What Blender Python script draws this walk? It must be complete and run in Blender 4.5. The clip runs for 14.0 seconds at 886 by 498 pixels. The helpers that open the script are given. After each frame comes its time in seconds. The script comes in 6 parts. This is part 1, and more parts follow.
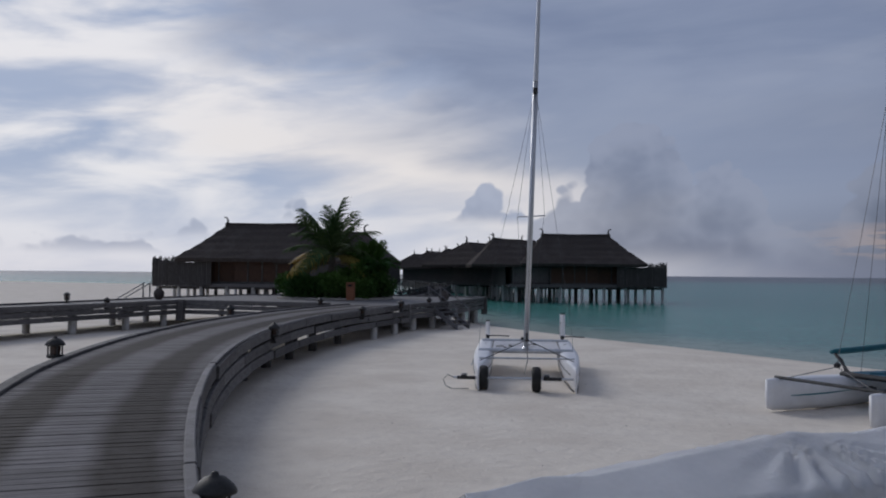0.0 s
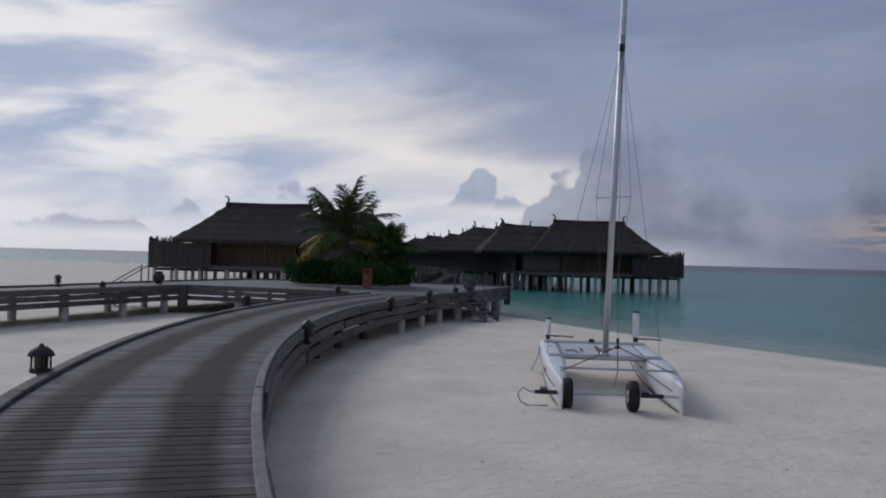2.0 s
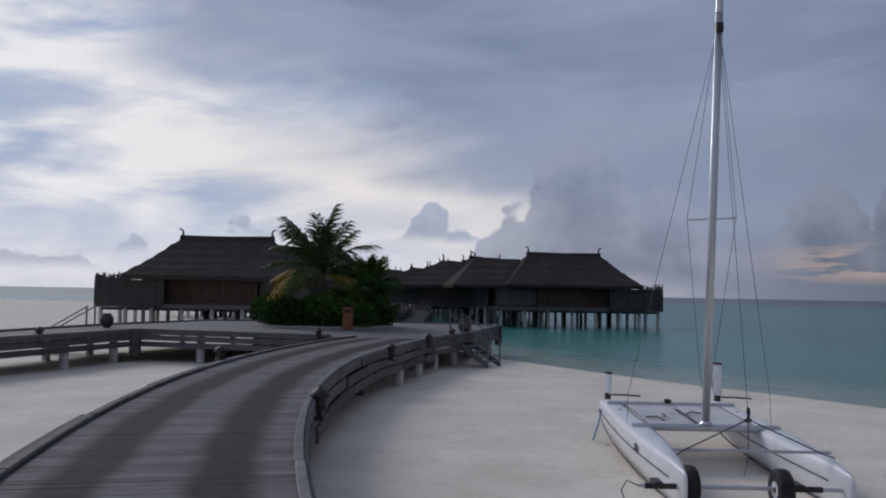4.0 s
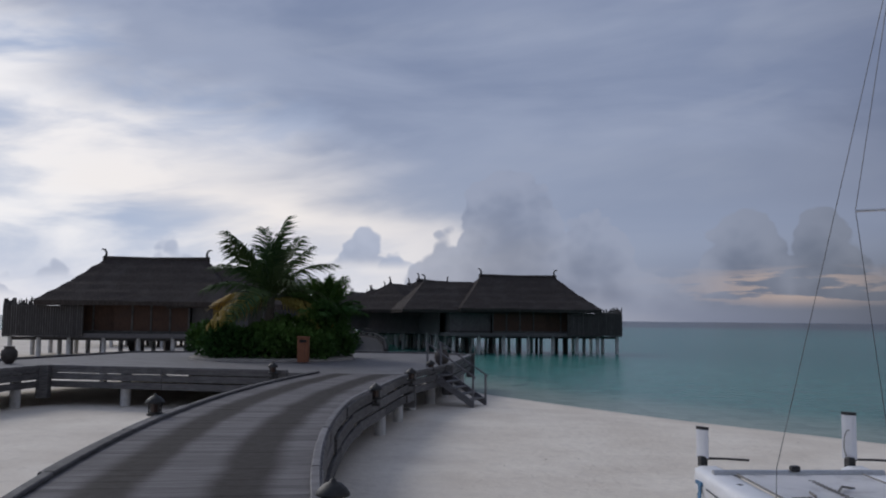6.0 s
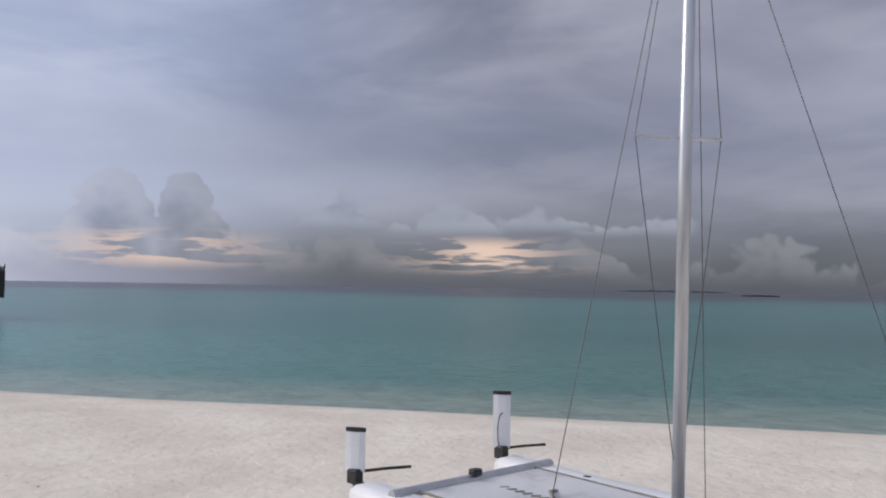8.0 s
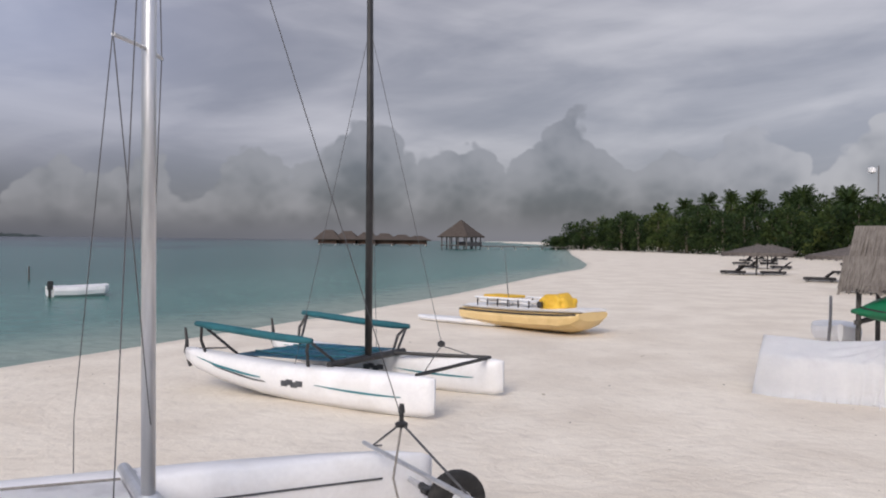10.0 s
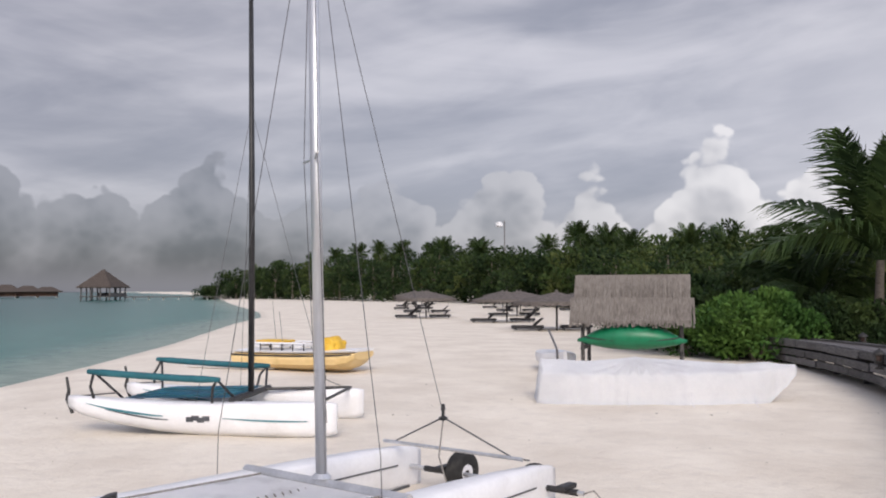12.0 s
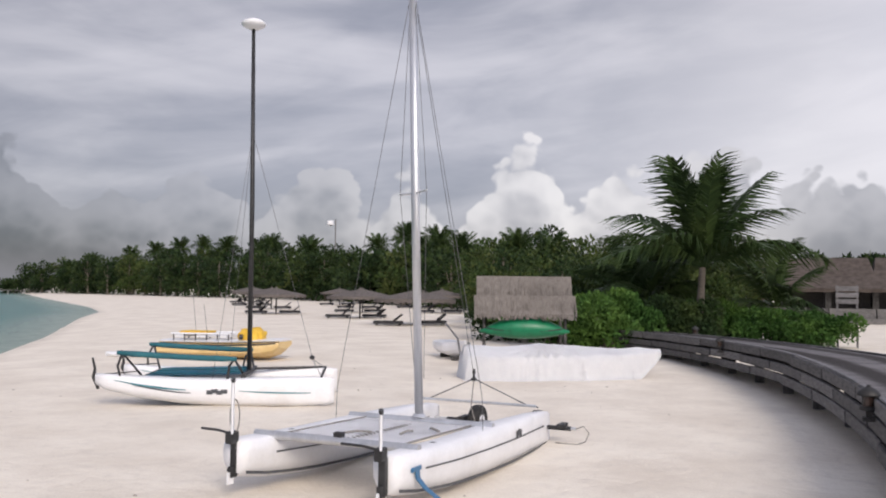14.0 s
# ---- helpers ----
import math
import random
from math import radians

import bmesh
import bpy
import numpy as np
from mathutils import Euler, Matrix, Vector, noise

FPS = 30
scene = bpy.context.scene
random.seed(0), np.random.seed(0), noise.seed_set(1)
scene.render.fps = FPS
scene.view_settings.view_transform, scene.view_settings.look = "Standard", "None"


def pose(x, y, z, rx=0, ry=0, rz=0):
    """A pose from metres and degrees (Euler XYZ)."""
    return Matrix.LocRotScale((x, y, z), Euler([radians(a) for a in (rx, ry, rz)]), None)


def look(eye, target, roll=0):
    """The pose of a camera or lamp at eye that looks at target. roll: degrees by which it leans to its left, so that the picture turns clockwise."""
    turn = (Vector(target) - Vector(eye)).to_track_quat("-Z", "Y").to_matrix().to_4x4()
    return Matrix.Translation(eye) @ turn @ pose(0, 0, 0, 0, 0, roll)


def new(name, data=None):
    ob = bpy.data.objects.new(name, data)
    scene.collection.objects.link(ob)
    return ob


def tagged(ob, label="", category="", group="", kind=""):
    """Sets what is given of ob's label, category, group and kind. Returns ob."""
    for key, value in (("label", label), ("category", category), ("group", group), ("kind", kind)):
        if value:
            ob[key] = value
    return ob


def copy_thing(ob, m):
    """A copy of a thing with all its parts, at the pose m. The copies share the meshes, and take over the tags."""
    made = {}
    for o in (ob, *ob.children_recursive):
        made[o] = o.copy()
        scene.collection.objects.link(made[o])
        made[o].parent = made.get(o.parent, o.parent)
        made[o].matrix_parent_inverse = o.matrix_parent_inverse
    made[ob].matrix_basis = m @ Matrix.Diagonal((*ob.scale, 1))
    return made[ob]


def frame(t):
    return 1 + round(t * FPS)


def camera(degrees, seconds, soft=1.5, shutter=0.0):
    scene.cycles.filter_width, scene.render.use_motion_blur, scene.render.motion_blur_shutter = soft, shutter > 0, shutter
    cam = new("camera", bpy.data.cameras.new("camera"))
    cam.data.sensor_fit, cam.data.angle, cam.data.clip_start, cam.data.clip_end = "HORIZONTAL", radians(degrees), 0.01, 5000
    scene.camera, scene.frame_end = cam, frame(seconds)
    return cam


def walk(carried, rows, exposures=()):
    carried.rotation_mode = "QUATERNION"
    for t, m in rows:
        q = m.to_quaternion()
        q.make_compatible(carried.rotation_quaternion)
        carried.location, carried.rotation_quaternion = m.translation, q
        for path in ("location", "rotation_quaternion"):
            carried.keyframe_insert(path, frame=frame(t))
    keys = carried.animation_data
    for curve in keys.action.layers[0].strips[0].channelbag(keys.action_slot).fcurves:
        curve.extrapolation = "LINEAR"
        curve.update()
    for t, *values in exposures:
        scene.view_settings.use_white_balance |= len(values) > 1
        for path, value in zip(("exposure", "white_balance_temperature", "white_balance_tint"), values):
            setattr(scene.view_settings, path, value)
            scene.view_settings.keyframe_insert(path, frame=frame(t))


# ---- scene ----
cam = camera(54.8, 14.0, soft=2.0)
PATH = [
    (0, (2.6, -3.313, 2.514), (2.409, -1.323, 2.572), 0.5),
    (0.5, (2.19, -2.653, 2.522), (2.014, -0.661, 2.553), 1.8),
    (1, (1.782, -1.91, 2.577), (1.622, 0.084, 2.616), 1.5),
    (1.5, (1.266, -1.013, 2.594), (1.104, 0.98, 2.64), 1.5),
    (2, (0.784, -0.063, 2.597), (0.61, 1.929, 2.619), 1.5),
    (4.5, (-1.595, 5.311, 2.701), (-1.638, 7.305, 2.852), 1.0),
    (5, (-2.011, 6.594, 2.681), (-2.041, 8.585, 2.87), 0.9),
    (5.5, (-2.32, 7.741, 2.709), (-2.294, 9.732, 2.894), 0.0),
    (6, (-2.671, 8.839, 2.701), (-2.577, 10.83, 2.864), 0.6),
    (6.5, (-3.047, 10.053, 2.702), (-2.913, 12.042, 2.855), 1.8),
    (7, (-3.314, 11.275, 2.711), (-3.15, 13.262, 2.865), 2.8),
    (7.5, (-3.555, 12.60, 2.695), (-3.051, 14.528, 2.855), 2.3),
    (8, (-3.740, 14.02, 2.638), (-2.364, 15.47, 2.728), 1.0),
    (8.5, (-3.87, 15.355, 2.589), (-2.074, 16.23, 2.66), 0.3),
    (9, (-3.754, 16.509, 2.583), (-1.761, 16.674, 2.603), 0.1),
    (11.5, (-3.797, 22.714, 2.592), (-2.531, 21.167, 2.647), -0.0),
    (12, (-3.737, 23.978, 2.586), (-2.504, 22.406, 2.682), -0.2),
    (12.5, (-3.611, 25.237, 2.602), (-2.377, 23.669, 2.729), -1.1),
    (13, (-3.505, 26.503, 2.605), (-2.297, 24.91, 2.718), -0.1),
    (13.5, (-3.289, 27.745, 2.606), (-2.200, 26.065, 2.701), 0.2),
    (14, (-3.085, 28.982, 2.552), (-2.216, 27.179, 2.645), 0.6),
]
SKY, SUN_POWER = 0.74, 1.1
EXPO = [(0, 0.05, 6000, 10), (5.0, 0.12, 6020, 10), (6.5, 0.22, 6100, 10), (7.5, 0.42, 6250, 10), (8.0, 0.90, 6500, 11), (8.5, 0.94, 6650, 12), (9.0, 0.96, 6720, 12), (11.5, 1.24, 6780, 13), (14.0, 1.25, 6820, 13)]

walk(cam, [(t, look(eye, target, roll)) for t, eye, target, roll in PATH],
     exposures=EXPO)

# ---- world, sun ----
SUN_AZ, SUN_EL = radians(-42), radians(32)
world = bpy.data.worlds.new("world")
scene.world = world
world.use_nodes = True
wt = world.node_tree
wt.nodes.clear()


def nd(tree, kind, **kw):
    n = tree.nodes.new(kind)
    for k, v in kw.items():
        setattr(n, k, v)
    return n


def mth(tree, op, a, b=None, c=None, clamp=False):
    n = tree.nodes.new("ShaderNodeMath")
    n.operation, n.use_clamp = op, clamp
    for i, v in enumerate((a, b, c)):
        if v is None:
            continue
        if isinstance(v, (int, float)):
            n.inputs[i].default_value = v
        else:
            tree.links.new(v, n.inputs[i])
    return n.outputs[0]


def mixc(tree, f, a, b, mode="MIX"):
    n = tree.nodes.new("ShaderNodeMix")
    n.data_type, n.blend_type = "RGBA", mode
    for i, v in ((0, f), (6, a), (7, b)):
        if isinstance(v, (int, float)):
            n.inputs[i].default_value = v
        elif isinstance(v, tuple):
            n.inputs[i].default_value = (*v, 1)
        else:
            tree.links.new(v, n.inputs[i])
    return n.outputs[2]


def smooth(tree, v, lo, hi):
    n = tree.nodes.new("ShaderNodeMapRange")
    n.interpolation_type = "SMOOTHSTEP"
    tree.links.new(v, n.inputs[0])
    for i, x in ((1, lo), (2, hi)):
        if isinstance(x, (int, float)):
            n.inputs[i].default_value = x
        else:
            tree.links.new(x, n.inputs[i])
    return n.outputs[0]


def noisy(tree, vec, scale, detail=6.0, rough=0.55, dist=0.0):
    n = tree.nodes.new("ShaderNodeTexNoise")
    n.inputs["Scale"].default_value, n.inputs["Detail"].default_value = scale, detail
    n.inputs["Roughness"].default_value, n.inputs["Distortion"].default_value = rough, dist
    tree.links.new(vec, n.inputs["Vector"])
    return n.outputs["Fac"]


def comb(tree, x, y, z):
    n = tree.nodes.new("ShaderNodeCombineXYZ")
    for i, v in enumerate((x, y, z)):
        if isinstance(v, (int, float)):
            n.inputs[i].default_value = v
        else:
            tree.links.new(v, n.inputs[i])
    return n.outputs[0]


def build_sky():
    t = wt
    sky = nd(t, "ShaderNodeTexSky", sky_type="NISHITA", sun_disc=False)
    sky.sun_elevation, sky.sun_rotation = SUN_EL, SUN_AZ
    co = nd(t, "ShaderNodeTexCoord")
    sep = nd(t, "ShaderNodeSeparateXYZ")
    t.links.new(co.outputs["Generated"], sep.inputs[0])
    x, y, z = sep.outputs
    ca, sa = math.cos(radians(70)), math.sin(radians(70))
    xr = mth(t, "SUBTRACT", mth(t, "MULTIPLY", x, ca), mth(t, "MULTIPLY", y, sa))
    yr = mth(t, "ADD", mth(t, "MULTIPLY", x, sa), mth(t, "MULTIPLY", y, ca))
    az = mth(t, "ARCTAN2", xr, yr)                    # 0 towards the lagoon, seam behind the island
    el = mth(t, "ARCSINE", z)
    azd = mth(t, "ADD", mth(t, "MULTIPLY", az, 57.3), 70.0)
    eld = mth(t, "MULTIPLY", el, 57.3)

    def toward(deg, lo, hi):
        return smooth(t, mth(t, "ADD", mth(t, "MULTIPLY", x, math.sin(radians(deg))), mth(t, "MULTIPLY", y, math.cos(radians(deg)))), lo, hi)

    def bump(deg, wid):
        q = mth(t, "DIVIDE", mth(t, "SUBTRACT", azd, deg), wid)
        return mth(t, "POWER", 2.718, mth(t, "MULTIPLY", mth(t, "MULTIPLY", q, q), -1.0))

    def mul(a, b):
        return mth(t, "MULTIPLY", a, b)

    dk = mul(mul(smooth(t, azd, 18.0, 52.0), smooth(t, azd, 152.0, 118.0)), mth(t, "SUBTRACT", 1.0, mul(mul(bump(88.0, 13.0), smooth(t, eld, 4.0, 13.0)), 0.55)))                        # squall over the sea
    land = toward(152, 0.5, 0.9)
    flat = comb(t, az, mul(el, 3.4), 0.0)
    slant = comb(t, mth(t, "ADD", az, mul(el, 1.6)), mul(mth(t, "SUBTRACT", el, mul(az, 0.22)), 4.2), 2.0)
    n1 = noisy(t, flat, 1.7, 6, 0.52, 0.8)
    n2 = noisy(t, slant, 4.2, 5, 0.50, 0.4)
    n3 = noisy(t, slant, 1.5, 4, 0.5, 0.4)
    n4 = noisy(t, flat, 8.0, 5, 0.52, 0.5)
    # even slate cover with soft streaks
    cover = mixc(t, smooth(t, n1, 0.34, 0.68), (0.225, 0.262, 0.375), (0.345, 0.378, 0.485))
    cover = mixc(t, mul(smooth(t, n2, 0.42, 0.75), 0.35), cover, (0.42, 0.44, 0.52))
    dark = mixc(t, smooth(t, n1, 0.33, 0.70), (0.115, 0.117, 0.152), (0.235, 0.235, 0.285))
    dark = mixc(t, mul(smooth(t, n2, 0.42, 0.72), 0.4), dark, (0.26, 0.268, 0.31))
    cover = mixc(t, mul(dk, 0.88), cover, dark)
    cland = mixc(t, smooth(t, mth(t, "ADD", mul(n1, 0.6), mul(n2, 0.4)), 0.34, 0.66), (0.155, 0.164, 0.198), (0.32, 0.325, 0.36))
    cland = mixc(t, mul(toward(192, 0.80, 1.0), 0.7), cland, (0.50, 0.50, 0.53))
    cover = mixc(t, mul(land, 0.9), cover, cland)
    slate = mul(mul(bump(44.0, 24.0), smooth(t, mth(t, "ABSOLUTE", mth(t, "SUBTRACT", mth(t, "ADD", eld, mul(mth(t, "SUBTRACT", n1, 0.5), 9.0)), 10.0)), 4.5, 0.8)), 0.55)
    cover = mixc(t, slate, cover, (0.135, 0.150, 0.215))
    # bright broken cloud on the sun's side, under a slanting edge
    f = mth(t, "ADD", mth(t, "ADD", azd, mul(eld, 2.2)), -15.0)
    f = mth(t, "ADD", f, mul(mth(t, "SUBTRACT", n3, 0.5), 34.0))
    f = mth(t, "ADD", f, mul(mth(t, "SUBTRACT", n2, 0.5), 22.0))
    bright = mul(smooth(t, f, 7.0, -9.0), smooth(t, azd, -105.0, -70.0))
    gap = smooth(t, mth(t, "ADD", mul(n2, 0.7), mul(n4, 0.35)), 0.40, 0.66)
    lit = mixc(t, gap, (0.42, 0.48, 0.62), (1.0, 0.94, 0.90))
    lit = mixc(t, mul(smooth(t, n3, 0.54, 0.66), smooth(t, n4, 0.40, 0.62)), lit, (0.52, 0.70, 1.0))
    edge_warm = mul(smooth(t, f, -26.0, -6.0), smooth(t, eld, 15.0, 6.0))
    lit = mixc(t, mul(edge_warm, 0.75), lit, (1.02, 0.90, 0.80))
    cover = mixc(t, bright, cover, lit)
    # haze along the horizon
    haze = smooth(t, el, 0.13, 0.01)
    warm = mixc(t, toward(-26, 0.70, 0.98), (0.235, 0.255, 0.335), (0.76, 0.76, 0.83))
    dkh = mul(smooth(t, azd, 12.0, 38.0), smooth(t, azd, 156.0, 130.0))
    warm = mixc(t, mul(dkh, 0.95), warm, (0.038, 0.043, 0.058))
    warm = mixc(t, mul(land, 0.9), warm, (0.085, 0.091, 0.115))
    cover = mixc(t, mul(haze, mth(t, "ADD", mul(dkh, 0.2), 0.7)), cover, warm)
    # cumulus standing on the horizon, shaded by offset noise
    wide = comb(t, az, mul(el, 1.15), 3.7)
    off = comb(t, mth(t, "ADD", az, 0.014), mth(t, "ADD", mul(el, 1.15), 0.022), 3.7)
    prof = noisy(t, comb(t, az, 0.0, 8.1), 4.0, 3, 0.5)
    def billow(vec):
        v = None
        wob = nd(t, "ShaderNodeTexNoise")
        wob.inputs["Scale"].default_value, wob.inputs["Detail"].default_value = 16.0, 4.0
        t.links.new(vec, wob.inputs["Vector"])
        mx = nd(t, "ShaderNodeVectorMath", operation="MULTIPLY_ADD")
        t.links.new(wob.outputs["Color"], mx.inputs[0])
        mx.inputs[1].default_value = (0.035, 0.035, 0.035)
        t.links.new(vec, mx.inputs[2])
        for sc, amp in ((10.0, 0.68), (25.0, 0.40), (62.0, 0.20)):
            vo = nd(t, "ShaderNodeTexVoronoi", feature="SMOOTH_F1")
            vo.inputs["Scale"].default_value, vo.inputs["Smoothness"].default_value = sc, 0.35
            t.links.new(mx.outputs[0], vo.inputs["Vector"])
            q = mul(mth(t, "SUBTRACT", 0.5, vo.outputs["Distance"]), amp)
            v = q if v is None else mth(t, "ADD", v, q)
        return mth(t, "ADD", v, 0.47)

    puff, puff2 = billow(wide), billow(off)
    top = mth(t, "ADD", mul(mth(t, "SUBTRACT", prof, 0.46), 0.16), 0.022)
    # towers: azimuth, half width and height in degrees
    for deg, wid, high in ((2.6, 4.5, 6.2), (7.4, 5.0, 10.6), (12.5, 4.5, 7.4), (17.0, 5.0, 4.4), (22.6, 3.8, 7.4), (26.6, 3.6, 6.6), (36.0, 8.0, 3.0), (50.0, 9.0, 2.6), (66.0, 8.0, 2.8),
                           (81.5, 4.4, 4.2), (87.0, 5.0, 5.8), (93.8, 4.6, 5.2), (99.0, 5.0, 4.2), (106.0, 5.0, 5.0), (112.5, 5.4, 8.6), (119.0, 5.0, 6.8), (126.5, 5.0, 9.0), (133.0, 4.4, 6.0),
                           (138.0, 4.6, 7.4), (146.0, 4.8, 8.0), (152.0, 4.4, 6.8), (159.3, 5.8, 8.8), (165.5, 5.5, 8.2), (171.5, 6.0, 8.4), (179.0, 6.0, 8.0), (190.0, 9.0, 8.0)):
        top = mth(t, "MAXIMUM", top, mul(bump(deg, wid), radians(high)))
    top = mth(t, "SUBTRACT", top, mul(smooth(t, azd, 3.0, -5.0), 0.14))
    d = mth(t, "SUBTRACT", mth(t, "ADD", top, mul(mth(t, "SUBTRACT", puff, 0.5), 0.098)), el)
    mask = mul(smooth(t, d, -0.002, 0.008), smooth(t, eld, 0.1, 2.2))
    rim = smooth(t, d, 0.12, 0.0)
    rel = mth(t, "ADD", mul(mth(t, "SUBTRACT", puff, puff2), 1.7), 0.42)
    shade = smooth(t, mth(t, "ADD", mul(rel, 0.55), mul(rim, 0.60)), 0.12, 1.0)
    body = mixc(t, shade, (0.160, 0.182, 0.262), (0.345, 0.362, 0.45))
    body = mixc(t, dkh, body, mixc(t, shade, (0.040, 0.046, 0.064), (0.150, 0.155, 0.182)))
    body = mixc(t, mul(land, smooth(t, azd, 128.0, 146.0)), body, mixc(t, shade, (0.092, 0.099, 0.126), (0.215, 0.221, 0.250)))
    body = mixc(t, mul(bump(162.0, 13.0), 0.85), body, mixc(t, shade, (0.22, 0.225, 0.255), (0.48, 0.48, 0.50)))
    cover = mixc(t, mul(mask, mixc(t, smooth(t, azd, 40.0, 70.0), (0.78, 0.78, 0.78), (0.92, 0.92, 0.92))), cover, body)
    # salmon light showing between low clouds over the lagoon
    slit = noisy(t, comb(t, az, mul(el, 7.0), 5.0), 11.0, 5, 0.55, 0.3)
    low = smooth(t, mth(t, "ABSOLUTE", mth(t, "SUBTRACT", eld, 2.2)), 1.5, 0.4)
    glow = mul(mul(mth(t, "ADD", bump(46.5, 4.0), mul(bump(25.0, 5.0), 0.8)), low), smooth(t, slit, 0.47, 0.56))
    cover = mixc(t, mul(glow, 0.85), cover, (0.60, 0.44, 0.355))
    # single puffs with flat feet: azimuth, half width, foot and height in degrees
    for deg, wid, foot, high in ((-2.7, 1.9, 3.6, 2.2), (-1.2, 1.6, 3.6, 1.0), (-21.6, 2.2, 2.5, 1.8), (-14.6, 1.6, 3.7, 0.6), (-9.2, 1.7, 4.6, 0.5), (-27.0, 3.4, 1.4, 1.2),
                                 (36.5, 2.0, 4.2, 1.8), (44.0, 2.6, 3.8, 2.0), (50.4, 2.6, 4.1, 1.8), (56.0, 2.4, 3.8, 1.2), (70.5, 2.6, 4.2, 0.8)):
        e = mth(t, "SUBTRACT", mth(t, "ADD", mul(bump(deg, wid), radians(high)), mul(mth(t, "SUBTRACT", puff, 0.52), 0.075)), mth(t, "SUBTRACT", el, radians(foot)))
        pm = mul(mul(smooth(t, e, -0.001, 0.007), smooth(t, eld, foot - 0.5, foot + 0.5)), smooth(t, bump(deg, wid * 1.3), 0.10, 0.35))
        far = deg > 20
        cover = mixc(t, mul(pm, 0.85), cover, mixc(t, shade, (0.135, 0.15, 0.205) if far else (0.25, 0.285, 0.40), (0.23, 0.245, 0.30) if far else (0.43, 0.46, 0.57)))
    bg1, bg2 = nd(t, "ShaderNodeBackground"), nd(t, "ShaderNodeBackground")
    t.links.new(sky.outputs[0], bg1.inputs[0])
    bg1.inputs[1].default_value = 0.005
    t.links.new(cover, bg2.inputs[0])
    bg2.inputs[1].default_value = SKY
    add, out = nd(t, "ShaderNodeAddShader"), nd(t, "ShaderNodeOutputWorld")
    t.links.new(bg1.outputs[0], add.inputs[0])
    t.links.new(bg2.outputs[0], add.inputs[1])
    t.links.new(add.outputs[0], out.inputs[0])


build_sky()
sun = new("sun", bpy.data.lights.new("sun", "SUN"))
sun.data.energy, sun.data.angle, sun.data.color = SUN_POWER, radians(25), (1.0, 0.93, 0.85)
sun.matrix_world = look((0, 0, 0), (-math.sin(SUN_AZ) * math.cos(SUN_EL), -math.cos(SUN_AZ) * math.cos(SUN_EL), -math.sin(SUN_EL)))


# ---- materials ----
def material(name, a, b, rough=0.7, scale=6.0, fine=60.0, bump=0.3, metal=0.0, stretch=(1, 1, 1), vary=0.0, world_space=False,
             stain=None, stain_scale=1.2, stain_amount=0.5, gloss=0.5, bump_dist=0.01):
    """Two colours mixed by coarse and fine noise, with relief, stains and a random shade for each piece."""
    m = bpy.data.materials.new(name)
    m.use_nodes = True
    t = m.node_tree
    p = t.nodes["Principled BSDF"]
    if world_space:
        src = nd(t, "ShaderNodeNewGeometry").outputs["Position"]
    else:
        src = nd(t, "ShaderNodeTexCoord").outputs["Object"]
    mp = nd(t, "ShaderNodeMapping")
    mp.inputs["Scale"].default_value = stretch
    t.links.new(src, mp.inputs[0])
    v = mp.outputs[0]
    if vary:
        oi = nd(t, "ShaderNodeObjectInfo")
        ad = nd(t, "ShaderNodeVectorMath", operation="ADD")
        t.links.new(v, ad.inputs[0])
        t.links.new(comb(t, mth(t, "MULTIPLY", oi.outputs["Random"], 37.0), mth(t, "MULTIPLY", oi.outputs["Random"], 91.0), 0.0), ad.inputs[1])
        v = ad.outputs[0]
    nb, nf = noisy(t, v, scale, 4, 0.55), noisy(t, v, fine, 5, 0.6)
    f = mth(t, "ADD", mth(t, "MULTIPLY", nb, 0.6), mth(t, "MULTIPLY", nf, 0.4))
    c = mixc(t, smooth(t, f, 0.33, 0.67), a, b)
    if stain:
        ns = noisy(t, src, stain_scale, 6, 0.6, 0.3)
        c = mixc(t, mth(t, "MULTIPLY", smooth(t, ns, 0.48, 0.7), stain_amount), c, stain)
    if vary:
        k = mth(t, "ADD", mth(t, "MULTIPLY", oi.outputs["Random"], 2 * vary), 1 - vary)
        hsv = nd(t, "ShaderNodeHueSaturation")
        t.links.new(k, hsv.inputs["Value"])
        t.links.new(c, hsv.inputs["Color"])
        c = hsv.outputs[0]
    t.links.new(c, p.inputs["Base Color"])
    p.inputs["Roughness"].default_value, p.inputs["Metallic"].default_value = rough, metal
    p.inputs["Specular IOR Level"].default_value = gloss
    if bump:
        bp = nd(t, "ShaderNodeBump")
        bp.inputs["Strength"].default_value, bp.inputs["Distance"].default_value = bump, bump_dist
        t.links.new(f, bp.inputs["Height"])
        t.links.new(bp.outputs[0], p.inputs["Normal"])
    return m


CR, RR = (46.0, 22.03), 49.67            # beach-side edge of the boardwalk
CL, RL = (41.2, 22.43), 47.59            # inland edge
CM = (43.6, 22.2)
DECK, KERB = 1.13, 1.20


def edge(theta, c, r):
    """The point of the circle (c, r) on the ray from CM at that angle."""
    d = Vector((-math.cos(theta), math.sin(theta)))
    o = Vector(CM) - Vector(c)
    b = o.dot(d)
    s = -b + math.sqrt(b * b - o.length_squared + r * r)
    if c == CR:                              # slight swell where the beach side nears the platform
        y = CM[1] + d.y * s
        s -= 0.17 * ease((y - 24.5) / 4.0) * (1 - 0.3 * ease((y - 29.5) / 3.5))
    return Vector(CM) + d * s


def ease(k):
    k = max(0.0, min(1.0, k))
    return k * k * (3 - 2 * k)


def ramp(y):
    """How far the boardwalk has come down towards its landward end."""
    return -0.022 * max(0.0, 8.0 - y)


